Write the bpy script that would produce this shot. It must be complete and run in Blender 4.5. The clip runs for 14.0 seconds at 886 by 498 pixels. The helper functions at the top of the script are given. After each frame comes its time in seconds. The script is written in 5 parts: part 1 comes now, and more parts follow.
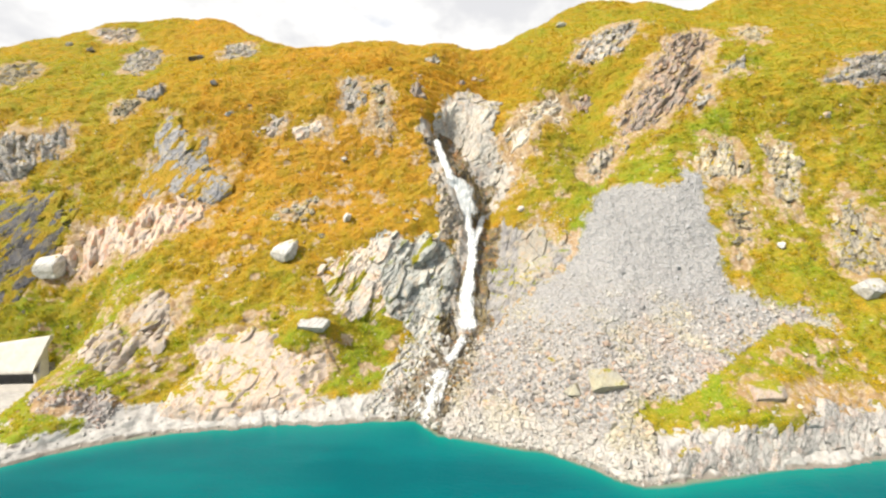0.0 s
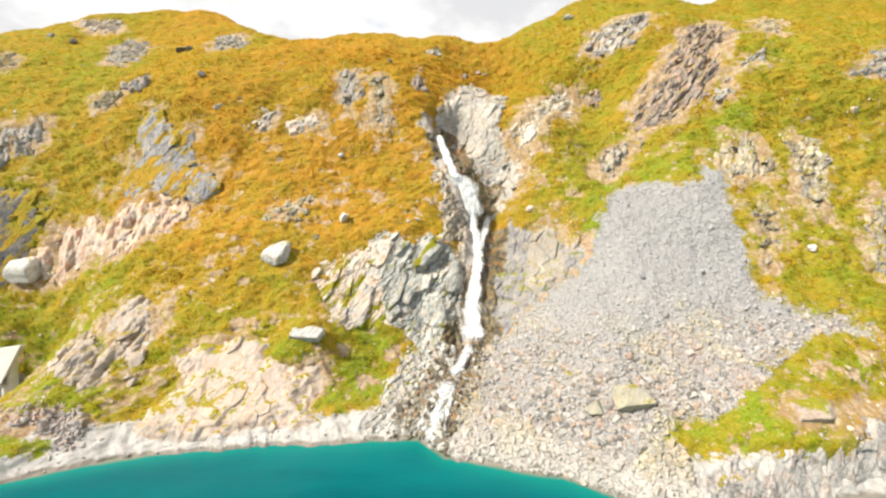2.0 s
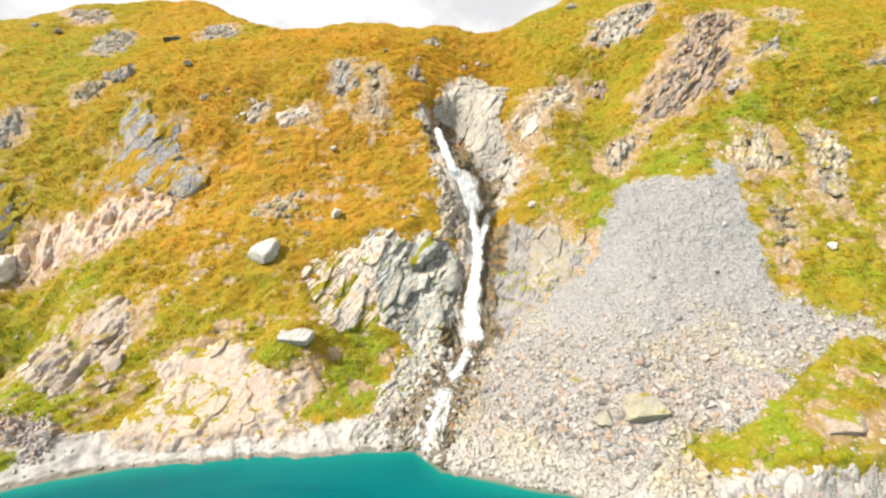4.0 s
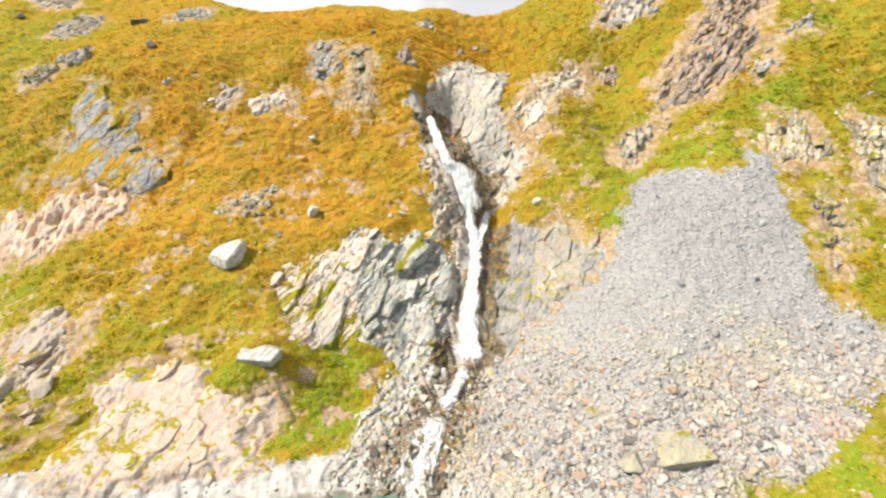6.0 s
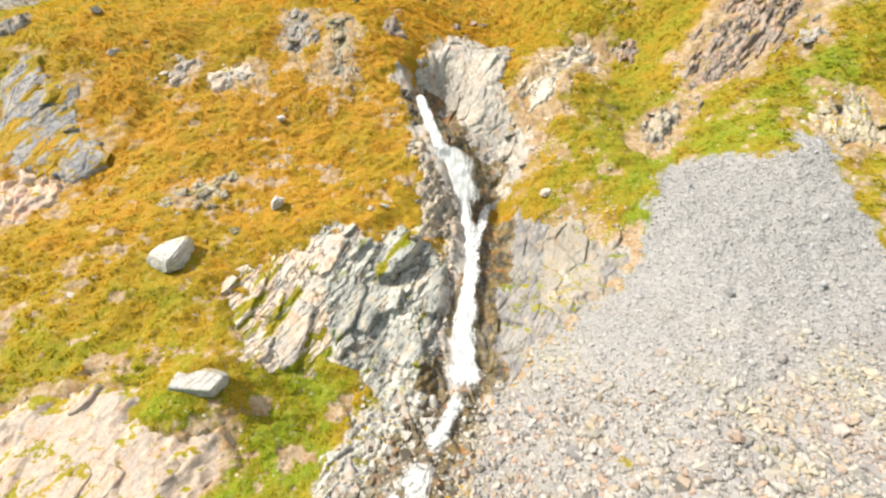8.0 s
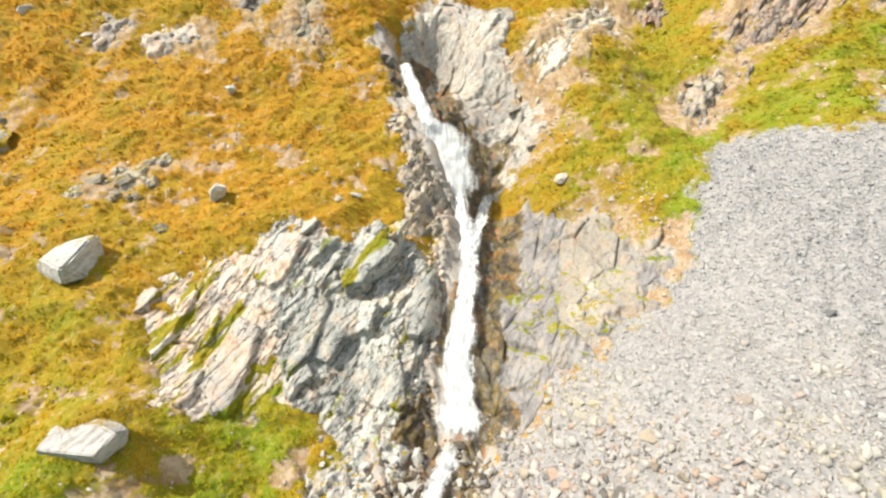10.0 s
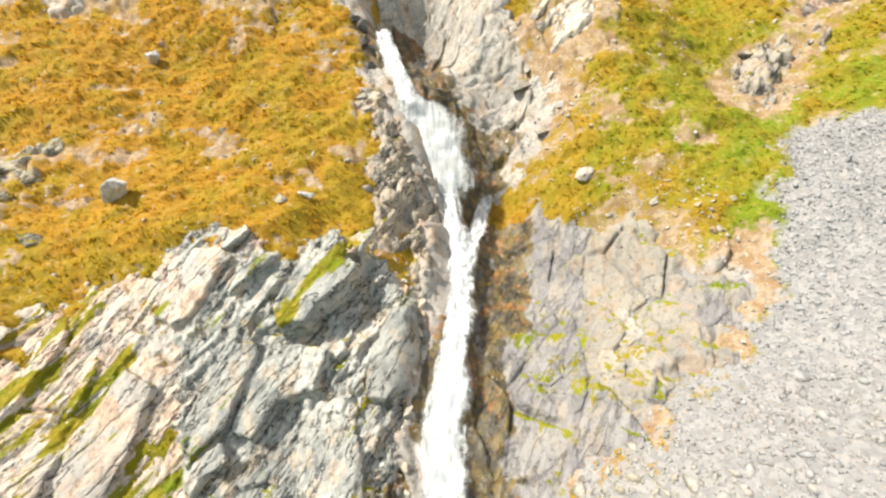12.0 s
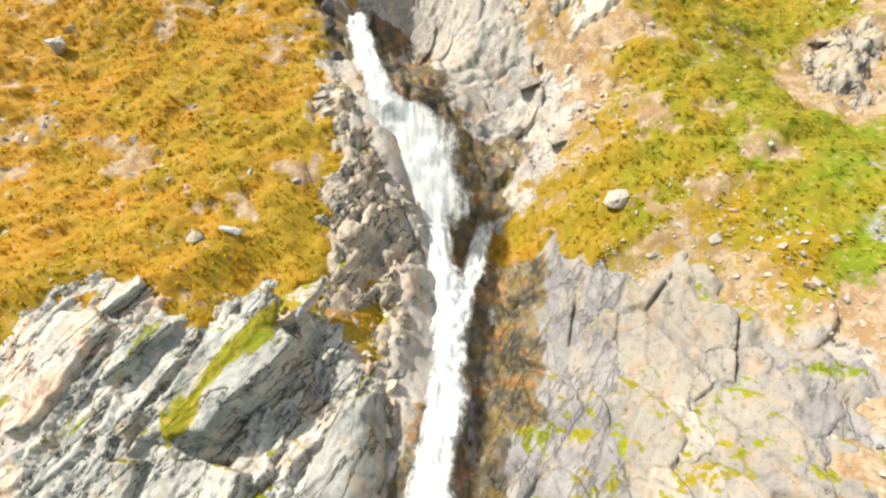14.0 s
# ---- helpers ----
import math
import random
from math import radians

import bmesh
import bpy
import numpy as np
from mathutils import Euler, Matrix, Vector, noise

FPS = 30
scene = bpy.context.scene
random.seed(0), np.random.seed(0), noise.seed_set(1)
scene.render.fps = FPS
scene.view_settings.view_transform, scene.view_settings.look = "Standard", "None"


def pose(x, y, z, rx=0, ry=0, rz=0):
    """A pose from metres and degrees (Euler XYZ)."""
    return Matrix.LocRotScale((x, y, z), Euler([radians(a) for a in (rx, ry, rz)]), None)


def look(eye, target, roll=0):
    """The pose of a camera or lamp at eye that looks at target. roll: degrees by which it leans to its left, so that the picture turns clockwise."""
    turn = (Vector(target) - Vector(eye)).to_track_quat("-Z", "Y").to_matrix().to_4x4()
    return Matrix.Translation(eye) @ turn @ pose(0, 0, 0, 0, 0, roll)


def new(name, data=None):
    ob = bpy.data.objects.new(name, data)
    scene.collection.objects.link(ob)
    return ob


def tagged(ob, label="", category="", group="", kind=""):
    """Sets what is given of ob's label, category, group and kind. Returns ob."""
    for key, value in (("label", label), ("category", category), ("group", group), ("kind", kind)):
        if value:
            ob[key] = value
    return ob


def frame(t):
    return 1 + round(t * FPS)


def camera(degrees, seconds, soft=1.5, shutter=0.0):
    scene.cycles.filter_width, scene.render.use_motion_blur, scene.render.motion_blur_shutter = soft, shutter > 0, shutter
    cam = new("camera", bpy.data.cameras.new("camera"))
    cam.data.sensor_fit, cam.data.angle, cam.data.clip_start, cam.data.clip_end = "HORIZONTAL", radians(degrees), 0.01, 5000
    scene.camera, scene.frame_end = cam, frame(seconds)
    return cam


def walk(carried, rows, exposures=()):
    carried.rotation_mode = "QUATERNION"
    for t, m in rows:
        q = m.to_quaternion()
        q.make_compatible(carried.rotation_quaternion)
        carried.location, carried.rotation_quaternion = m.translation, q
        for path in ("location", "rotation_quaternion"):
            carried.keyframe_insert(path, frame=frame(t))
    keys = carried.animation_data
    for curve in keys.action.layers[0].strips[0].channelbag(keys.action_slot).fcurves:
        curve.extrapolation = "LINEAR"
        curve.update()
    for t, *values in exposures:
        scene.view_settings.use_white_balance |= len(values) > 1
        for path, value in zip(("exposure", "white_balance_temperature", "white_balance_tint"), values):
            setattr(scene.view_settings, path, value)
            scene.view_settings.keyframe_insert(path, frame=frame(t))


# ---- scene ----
cam = camera(91.4, 14.0, soft=2.4)
PATH = [
    (0, (1.329, 0.142, 27.324), (1.283, 2.139, 27.228), -1.5),
    (0.5, (0.889, 1.775, 27.325), (0.853, 3.772, 27.23), -1.5),
    (1, (0.52, 3.255, 27.328), (0.493, 5.253, 27.234), -1.5),
    (1.5, (0.195, 4.599, 27.303), (0.169, 6.597, 27.215), -1.4),
    (2, (-0.161, 5.507, 27.218), (-0.188, 7.505, 27.13), -1.4),
    (2.5, (-0.324, 6.024, 27.062), (-0.351, 8.022, 26.966), -1.3),
    (3, (-0.236, 6.732, 26.992), (-0.262, 8.729, 26.896), -1.3),
    (5.5, (0.688, 15.687, 26.497), (0.666, 17.685, 26.415), -1.4),
    (6, (0.972, 18.27, 26.388), (0.95, 20.269, 26.309), -1.4),
    (6.5, (1.209, 20.866, 26.262), (1.187, 22.864, 26.184), -1.4),
    (7, (1.449, 23.532, 26.112), (1.428, 25.53, 26.036), -1.3),
    (9.5, (2.307, 36.644, 25.335), (2.3, 38.643, 25.27), -1.4),
    (10, (2.554, 39.845, 25.336), (2.549, 41.844, 25.271), -1.5),
    (10.5, (2.915, 42.613, 25.329), (2.909, 44.612, 25.264), -1.5),
    (11, (3.17, 45.378, 25.502), (3.166, 47.377, 25.442), -1.4),
    (11.5, (3.436, 48.081, 25.826), (3.433, 50.08, 25.769), -1.4),
    (12, (3.686, 50.687, 26.172), (3.686, 52.686, 26.117), -1.3),
    (12.5, (3.929, 52.989, 26.601), (3.929, 54.988, 26.547), -1.3),
    (13, (4.245, 55.257, 27.145), (4.244, 57.256, 27.094), -1.3),
    (13.5, (4.562, 57.287, 27.807), (4.555, 59.287, 27.762), -1.2),
    (14, (4.874, 59.065, 28.49), (4.859, 61.065, 28.455), -1.1),
]
walk(cam, [(t, look(eye, target, roll)) for t, eye, target, roll in PATH])

# ---- light ----
EXPOSURE = 0.92
scene.view_settings.exposure = EXPOSURE
SUN = Vector((-0.57, -0.45, 0.685)).normalized()
sun = new("sun", bpy.data.lights.new("sun", "SUN"))
sun.data.energy, sun.data.angle, sun.data.color = 4.2, radians(0.5), (1.0, 0.935, 0.80)
sun.matrix_world = look((0, 0, 200), Vector((0, 0, 200)) - SUN)


# ---- node helpers ----
class Net:
    """A short way to write node trees: values are sockets or plain numbers."""

    def __init__(self, tree):
        self.t = tree
        tree.nodes.clear()

    def node(self, kind, ins=(), **props):
        n = self.t.nodes.new(kind)
        if "operation" in props:
            n.operation = props["operation"]
        if "use_clamp" in props:
            n.use_clamp = props["use_clamp"]
        if "interpolation_type" in props:
            n.interpolation_type = props["interpolation_type"]
        if "data_type" in props:
            n.data_type = props["data_type"]
        if "attribute_name" in props:
            n.attribute_name = props["attribute_name"]
        if "feature" in props:
            n.feature = props["feature"]
        for k, v in dict(ins).items():
            self.put(n.inputs[k], v)
        return n

    def put(self, socket, v):
        if isinstance(v, bpy.types.NodeSocket):
            self.t.links.new(v, socket)
        elif isinstance(v, tuple) and len(v) == 3 and socket.type == "RGBA":
            socket.default_value = (*v, 1)
        else:
            socket.default_value = v

    def math(self, op, a, b=0.0, clamp=False):
        return self.node("ShaderNodeMath", {0: a, 1: b}, operation=op, use_clamp=clamp).outputs[0]

    def ramp(self, v, lo, hi, a=0.0, b=1.0):
        return self.node("ShaderNodeMapRange", {0: v, 1: lo, 2: hi, 3: a, 4: b}, interpolation_type="SMOOTHSTEP").outputs[0]

    def mix(self, f, a, b):
        n = self.node("ShaderNodeMix", data_type="RGBA")
        for s, v in ((n.inputs[0], f), (n.inputs[6], a), (n.inputs[7], b)):
            self.put(s, v)
        return n.outputs[2]

    def noise(self, vec, scale, detail=4.0, rough=0.55, out=0):
        return self.node("ShaderNodeTexNoise", {"Vector": vec, "Scale": scale, "Detail": detail, "Roughness": rough}).outputs[out]

    def attr(self, name):
        return self.node("ShaderNodeAttribute", attribute_name=name).outputs["Fac"]

    def bump(self, height, strength, distance):
        return self.node("ShaderNodeBump", {"Height": height, "Strength": strength, "Distance": distance}).outputs[0]

    def stretch(self, vec, sx, sy, sz, rx=0.0, ry=0.0, rz=0.0):
        return self.node("ShaderNodeMapping", {"Vector": vec, "Rotation": (radians(rx), radians(ry), radians(rz)), "Scale": (sx, sy, sz)}).outputs[0]


def material(name):
    m = bpy.data.materials.new(name)
    m.use_nodes = True
    net = Net(m.node_tree)
    out = net.node("ShaderNodeOutputMaterial")
    return m, net, out, net.node("ShaderNodeNewGeometry").outputs["Position"]


def principled(net, out, colour, rough, normal=None, spec=0.3):
    b = net.node("ShaderNodeBsdfPrincipled", {"Base Color": colour, "Roughness": rough, "Specular IOR Level": spec})
    if normal is not None:
        net.put(b.inputs["Normal"], normal)
    net.t.links.new(b.outputs[0], out.inputs[0])
    return b


# ---- sky: Nishita blue behind bright broken cloud ----
world = bpy.data.worlds.new("sky")
scene.world = world
world.use_nodes = True
w = Net(world.node_tree)
sky = w.node("ShaderNodeTexSky")
sky.sky_type, sky.sun_disc, sky.altitude = "NISHITA", False, 2300
sky.sun_elevation, sky.sun_rotation = math.asin(SUN.z), math.atan2(SUN.x, SUN.y)
blue = w.node("ShaderNodeVectorMath", {0: sky.outputs[0], 1: (0.10, 0.10, 0.10)}, operation="MULTIPLY").outputs[0]
way = w.node("ShaderNodeTexCoord").outputs["Generated"]
cover = w.ramp(w.noise(w.stretch(way, 1, 1, 2.2), 2.6, 6, 0.5), 0.24, 0.44)
grey = w.ramp(w.noise(w.stretch(way, 1, 1, 1.6), 3.4, 5, 0.55), 0.40, 0.58)
cloud = w.mix(grey, (0.435, 0.435, 0.445), (0.605, 0.597, 0.582))
back = w.node("ShaderNodeBackground", {"Color": w.mix(cover, blue, cloud), "Strength": 1.0})
w.t.links.new(back.outputs[0], w.node("ShaderNodeOutputWorld").inputs[0])


# ---- materials ----
def grass_colour(n, co, green):
    """Autumn turf: rust, ochre and olive, with fresh green where it is damp."""
    big = n.noise(co, 0.055, 4, 0.6)
    mid = n.noise(co, 0.38, 6, 0.7)
    fine = n.noise(co, 3.2, 5, 0.75)
    g = n.math("ADD", n.math("ADD", green, 0.0), n.math("MULTIPLY", n.math("SUBTRACT", mid, 0.5), 2.7))
    g = n.math("ADD", g, n.math("MULTIPLY", n.math("SUBTRACT", big, 0.5), 1.7))
    c = n.mix(n.ramp(g, -0.30, 0.22), (0.320, 0.170, 0.014), (0.255, 0.170, 0.010))
    c = n.mix(n.ramp(g, 0.20, 0.80), c, (0.185, 0.172, 0.008))
    c = n.mix(n.ramp(g, 0.75, 1.25), c, (0.140, 0.188, 0.008))
    c = n.mix(n.ramp(fine, 0.52, 0.64, 0.0, 0.6), c, (0.38, 0.255, 0.065))
    return n.mix(n.ramp(fine, 0.47, 0.36, 0.0, 0.38), c, (0.120, 0.080, 0.010))


def turf_on_rock(n, co, fresh):
    """Grass in the joints and on the ledges of rock, in the tone of the blades round it."""
    return n.node("ShaderNodeVectorMath", {0: grass_colour(n, co, fresh), 1: (1.12, 1.12, 0.9)}, operation="MULTIPLY").outputs[0]


def rock_colour(n, co, pale, warm, cool, shade_spots=0.65):
    tone = n.noise(co, 0.30, 6, 0.7)
    grain = n.noise(co, 4.0, 6, 0.75)
    vein = n.noise(n.stretch(co, 0.8, 0.8, 0.5, 0, -35, 0), 1.1, 6, 0.65)
    c = n.mix(n.ramp(tone, 0.44, 0.56), cool, pale)
    c = n.mix(n.ramp(vein, 0.50, 0.60, 0.0, 0.8), c, warm)
    c = n.mix(n.ramp(grain, 0.48, 0.36, 0.0, 0.5), c, (0.11, 0.10, 0.09))
    # near-black blotches that imitate the shade in the rock's crevices
    lichen = n.noise(n.stretch(co, 1.0, 1.0, 0.6, 0, -35, 0), 0.9, 8, 0.78)
    c = n.mix(n.ramp(lichen, 0.555, 0.61, 0.0, shade_spots), c, (0.075, 0.068, 0.062))
    return c, grain, vein


def damp_colour(n, co):
    """Rock that the spray keeps wet: dark stone, ochre and olive moss, rusty seeps, and near-black for cleft shade."""
    c = n.mix(n.ramp(n.noise(co, 0.9, 7, 0.72), 0.44, 0.56), (0.075, 0.064, 0.050), (0.170, 0.120, 0.040))
    c = n.mix(n.ramp(n.noise(co, 0.5, 5, 0.65), 0.54, 0.60, 0, 0.8), c, (0.26, 0.125, 0.045))
    c = n.mix(n.ramp(n.noise(co, 2.2, 6, 0.75), 0.53, 0.60, 0, 0.7), c, (0.20, 0.185, 0.16))
    c = n.mix(n.ramp(n.noise(co, 1.5, 6, 0.7), 0.44, 0.36, 0, 0.7), c, (0.105, 0.110, 0.020))
    # near-black blotches put the deep cleft's shade into the colour
    return n.mix(n.ramp(n.noise(co, 0.75, 7, 0.75), 0.50, 0.43, 0, 0.6), c, (0.045, 0.040, 0.036))


def make_ground():
    m, n, out, co = material("mountain_ground")
    grass = grass_colour(n, co, n.attr("green"))
    rock, grain, vein = rock_colour(n, co, (0.385, 0.355, 0.325), (0.39, 0.29, 0.215), (0.295, 0.28, 0.265))
    tone = n.noise(co, 0.9, 6, 0.75)
    soil = n.mix(n.ramp(tone, 0.42, 0.58), (0.26, 0.165, 0.085), (0.37, 0.285, 0.195))
    soil = n.mix(n.ramp(n.noise(co, 2.6, 7, 0.75), 0.49, 0.38, 0, 0.6), soil, (0.19, 0.135, 0.085))
    gravel = n.node("ShaderNodeTexVoronoi", {"Vector": co, "Scale": 3.2, "Randomness": 1.0})
    pebble = n.node("ShaderNodeTexVoronoi", {"Vector": co, "Scale": 9.0, "Randomness": 1.0})
    scree = n.mix(n.ramp(n.node("ShaderNodeSeparateColor", {0: gravel.outputs["Color"]}).outputs[0], 0.1, 0.9), (0.22, 0.22, 0.226), (0.305, 0.30, 0.302))
    scree = n.mix(n.ramp(n.node("ShaderNodeSeparateColor", {0: pebble.outputs["Color"]}).outputs[1], 0.55, 0.95, 0, 0.25), scree, (0.36, 0.29, 0.22))
    cut = n.math("MULTIPLY", n.math("SUBTRACT", n.noise(co, 1.0, 8, 0.8), 0.5), 2.4)

    def over(name, a, b, width=0.16):
        return n.mix(n.ramp(n.math("ADD", n.attr(name), cut), 0.5 - width, 0.5 + width), a, b)

    c = over("bare", grass, soil)
    c = over("rock", c, rock)
    c = over("scree", c, scree)
    # stones and patches of earth that show through the thin turf
    thin = n.ramp(n.noise(co, 1.1, 7, 0.78), 0.585, 0.66, 0, 0.85)
    c = n.mix(n.math("MULTIPLY", thin, n.ramp(n.attr("stony"), 0.1, 0.9)), c, (0.42, 0.34, 0.27))
    bleached = n.mix(n.ramp(tone, 0.42, 0.58), (0.32, 0.305, 0.29), (0.42, 0.40, 0.385))
    c = over("bleached", c, bleached, 0.12)
    z = n.node("ShaderNodeSeparateXYZ", {0: co}).outputs[2]
    line = n.math("ADD", z, n.math("MULTIPLY", n.math("SUBTRACT", n.noise(co, 0.6, 4, 0.6), 0.5), 0.9))
    c = n.mix(n.ramp(line, 0.55, 0.25, 0, 0.8), c, (0.15, 0.125, 0.10))
    moss = damp_colour(n, co)
    c = over("wet", c, moss, 0.2)
    rough = n.ramp(n.attr("wet"), 0.3, 0.7, 0.92, 0.35)
    h = n.math("ADD", n.math("MULTIPLY", grain, 0.5), n.math("MULTIPLY", gravel.outputs["Distance"], n.math("MULTIPLY", n.attr("scree"), 1.2)))
    principled(n, out, c, rough, n.bump(h, 0.7, 0.12), 0.25)
    return m


def dip_frame(n, co, along, across):
    """The place in the rock's own axes: along the dip, across it, and out of the face."""
    axes = [((0.545, 0.517, 0.661), along), ((0.839, -0.336, -0.43), across), ((0.0, -0.79, 0.62), across)]
    p = [n.math("MULTIPLY", n.node("ShaderNodeVectorMath", {0: co, 1: a}, operation="DOT_PRODUCT").outputs["Value"], k) for a, k in axes]
    return n.node("ShaderNodeCombineXYZ", {0: p[0], 1: p[1], 2: p[2]}).outputs[0]


def foliation(n, co):
    """Fine layering that runs down the dip of the rock."""
    return n.noise(dip_frame(n, co, 0.30, 2.6), 0.9, 8, 0.72)


def make_rock(name, pale, warm, cool, mossy=0.5, cracks=0.4, fresh=0.5, shade_spots=0.65, layered=1.0, seams=0.0, splits=0.0):
    m, n, out, co = material(name)
    c, grain, vein = rock_colour(n, co, pale, warm, cool, shade_spots)
    layer = foliation(n, co)
    c = n.mix(n.ramp(layer, 0.51, 0.60, 0.0, 0.42 * layered), c, tuple(0.40 * q for q in cool))
    c = n.mix(n.ramp(layer, 0.48, 0.40, 0.0, 0.6), c, tuple(min(0.62, 1.12 * q) for q in pale))
    tint = n.ramp(n.node("ShaderNodeObjectInfo").outputs["Random"], 0, 1, 0.8, 1.12)
    c = n.node("ShaderNodeVectorMath", {0: c, 1: n.node("ShaderNodeCombineXYZ", {0: tint, 1: tint, 2: tint}).outputs[0]}, operation="MULTIPLY").outputs[0]
    bent = n.node("ShaderNodeVectorMath", {0: co, 1: n.noise(co, 0.7, 4, 0.6, 1)}, operation="ADD").outputs[0]
    crack = n.node("ShaderNodeTexVoronoi", {"Vector": n.stretch(bent, 0.42, 0.42, 0.24, 0, -32, 0), "Scale": 1.0}, feature="DISTANCE_TO_EDGE")
    wob = n.math("ADD", crack.outputs[0], n.math("MULTIPLY", n.math("SUBTRACT", grain, 0.4), 0.10))
    c = n.mix(n.ramp(wob, 0.016, 0.0, 0, cracks), c, (0.06, 0.055, 0.05))
    up = n.node("ShaderNodeSeparateXYZ", {0: n.node("ShaderNodeNewGeometry").outputs["Normal"]}).outputs[2]
    turf = n.math("ADD", up, n.math("MULTIPLY", n.math("SUBTRACT", n.noise(co, 0.7, 7, 0.75), 0.5), 2.4))
    c = n.mix(n.ramp(turf, 1.02 - 0.35 * mossy, 1.10 - 0.35 * mossy), c, turf_on_rock(n, co, fresh))
    split = n.noise(dip_frame(n, co, 0.16, 0.75), 1.0, 5, 0.62)
    if splits:
        narrow = n.math("ABSOLUTE", n.math("SUBTRACT", split, 0.5))
        c = n.mix(n.ramp(narrow, 0.012, 0.004, 0, splits), c, (0.05, 0.048, 0.045))
    if seams:
        strip = n.math("ADD", n.noise(dip_frame(n, co, 0.13, 0.55), 0.9, 6, 0.6), n.math("MULTIPLY", n.math("SUBTRACT", grain, 0.5), 0.12))
        c = n.mix(n.ramp(strip, 0.60 - 0.2 * seams, 0.63 - 0.2 * seams), c, turf_on_rock(n, co, fresh))
    moss = damp_colour(n, co)
    wet = n.math("ADD", n.attr("wet"), n.math("MULTIPLY", n.math("SUBTRACT", n.noise(co, 1.0, 5, 0.7), 0.5), 0.8))
    f = n.ramp(wet, 0.3, 0.7)
    c = n.mix(f, c, moss)
    h = n.math("ADD", n.math("MULTIPLY", grain, 0.6), n.math("MULTIPLY", n.ramp(wob, 0.0, 0.05), 0.3))
    h = n.math("SUBTRACT", n.math("ADD", h, n.math("MULTIPLY", vein, 0.4)), n.math("MULTIPLY", layer, 1.2 * layered))
    if splits:
        h = n.math("ADD", h, n.ramp(narrow, 0.0, 0.03, 0, 1.2))
    principled(n, out, c, n.math("SUBTRACT", 0.88, n.math("MULTIPLY", f, 0.5)), n.bump(h, 0.8, 0.12), 0.3)
    return m


def make_stone(name, tints, high=None):
    """Loose stones: each one has its own tint; fresh grey rock (high) lies on the upper part of the fan, some of it
    darkened like shaded gaps.
    """
    m, n, out, co = material(name)
    r = n.node("ShaderNodeNewGeometry").outputs["Random Per Island"]
    r = n.math("FRACT", n.math("ADD", r, n.node("ShaderNodeObjectInfo").outputs["Random"]))
    ramp = n.node("ShaderNodeValToRGB", {0: r})
    ramp.color_ramp.interpolation = "CONSTANT"
    for i, t in enumerate(tints):
        e = ramp.color_ramp.elements[i] if i < 2 else ramp.color_ramp.elements.new(0.5)
        e.position, e.color = i / len(tints), (*t, 1)
    grain = n.noise(co, 7.0, 5, 0.7)
    c = ramp.outputs[0]
    if high:
        z = n.node("ShaderNodeSeparateXYZ", {0: co}).outputs[2]
        z = n.math("ADD", z, n.math("MULTIPLY", n.math("SUBTRACT", n.noise(co, 0.22, 4, 0.6), 0.5), 16.0))
        # some upper stones darkened to stand for the shaded holes between them
        shade = n.ramp(n.math("FRACT", n.math("MULTIPLY", r, 7.3)), 0, 0.3, 0.55, 1.0)
        fresh = n.node("ShaderNodeVectorMath", {0: high, 1: n.node("ShaderNodeCombineXYZ", {0: shade, 1: shade, 2: shade}).outputs[0]}, operation="MULTIPLY").outputs[0]
        c = n.mix(n.ramp(n.noise(co, 0.10, 4, 0.6), 0.50, 0.60, 0, 0.5), c, (0.44, 0.395, 0.26))
        c = n.mix(n.ramp(n.noise(co, 0.13, 5, 0.65), 0.46, 0.38, 0, 0.4), c, (0.42, 0.30, 0.245))
        c = n.mix(n.ramp(z, 11.0, 21.0, 0, 0.9), c, fresh)
        foot = n.math("ADD", n.node("ShaderNodeSeparateXYZ", {0: co}).outputs[2], n.math("MULTIPLY", n.math("SUBTRACT", n.noise(co, 0.35, 4, 0.6), 0.5), 3.0))
        c = n.mix(n.ramp(foot, 3.6, 2.0, 0, 0.6), c, (0.43, 0.41, 0.385))
    c = n.mix(n.ramp(grain, 0.55, 0.3, 0, 0.4), c, (0.13, 0.12, 0.11))
    lichen = n.ramp(n.noise(co, 1.7, 5, 0.7), 0.60, 0.68, 0, 0.35)
    c = n.mix(lichen, c, (0.33, 0.30, 0.20))
    principled(n, out, c, 0.9, n.bump(grain, 0.7, 0.05), 0.25)
    return m


def make_turf():
    m, n, out, co = material("grass_blades")
    c = grass_colour(n, co, n.attr("green"))
    r = n.node("ShaderNodeNewGeometry").outputs["Random Per Island"]
    c = n.mix(n.ramp(r, 0.55, 1.0, 0, 0.4), c, (0.38, 0.26, 0.04))
    c = n.node("ShaderNodeVectorMath", {0: c, 1: (1.90, 1.88, 1.05)}, operation="MULTIPLY").outputs[0]
    lit, thin = n.node("ShaderNodeBsdfDiffuse", {"Color": c}), n.node("ShaderNodeBsdfTranslucent", {"Color": c})
    blend = n.node("ShaderNodeMixShader", {0: 0.45, 1: lit.outputs[0], 2: thin.outputs[0]})
    n.t.links.new(blend.outputs[0], out.inputs[0])
    return m


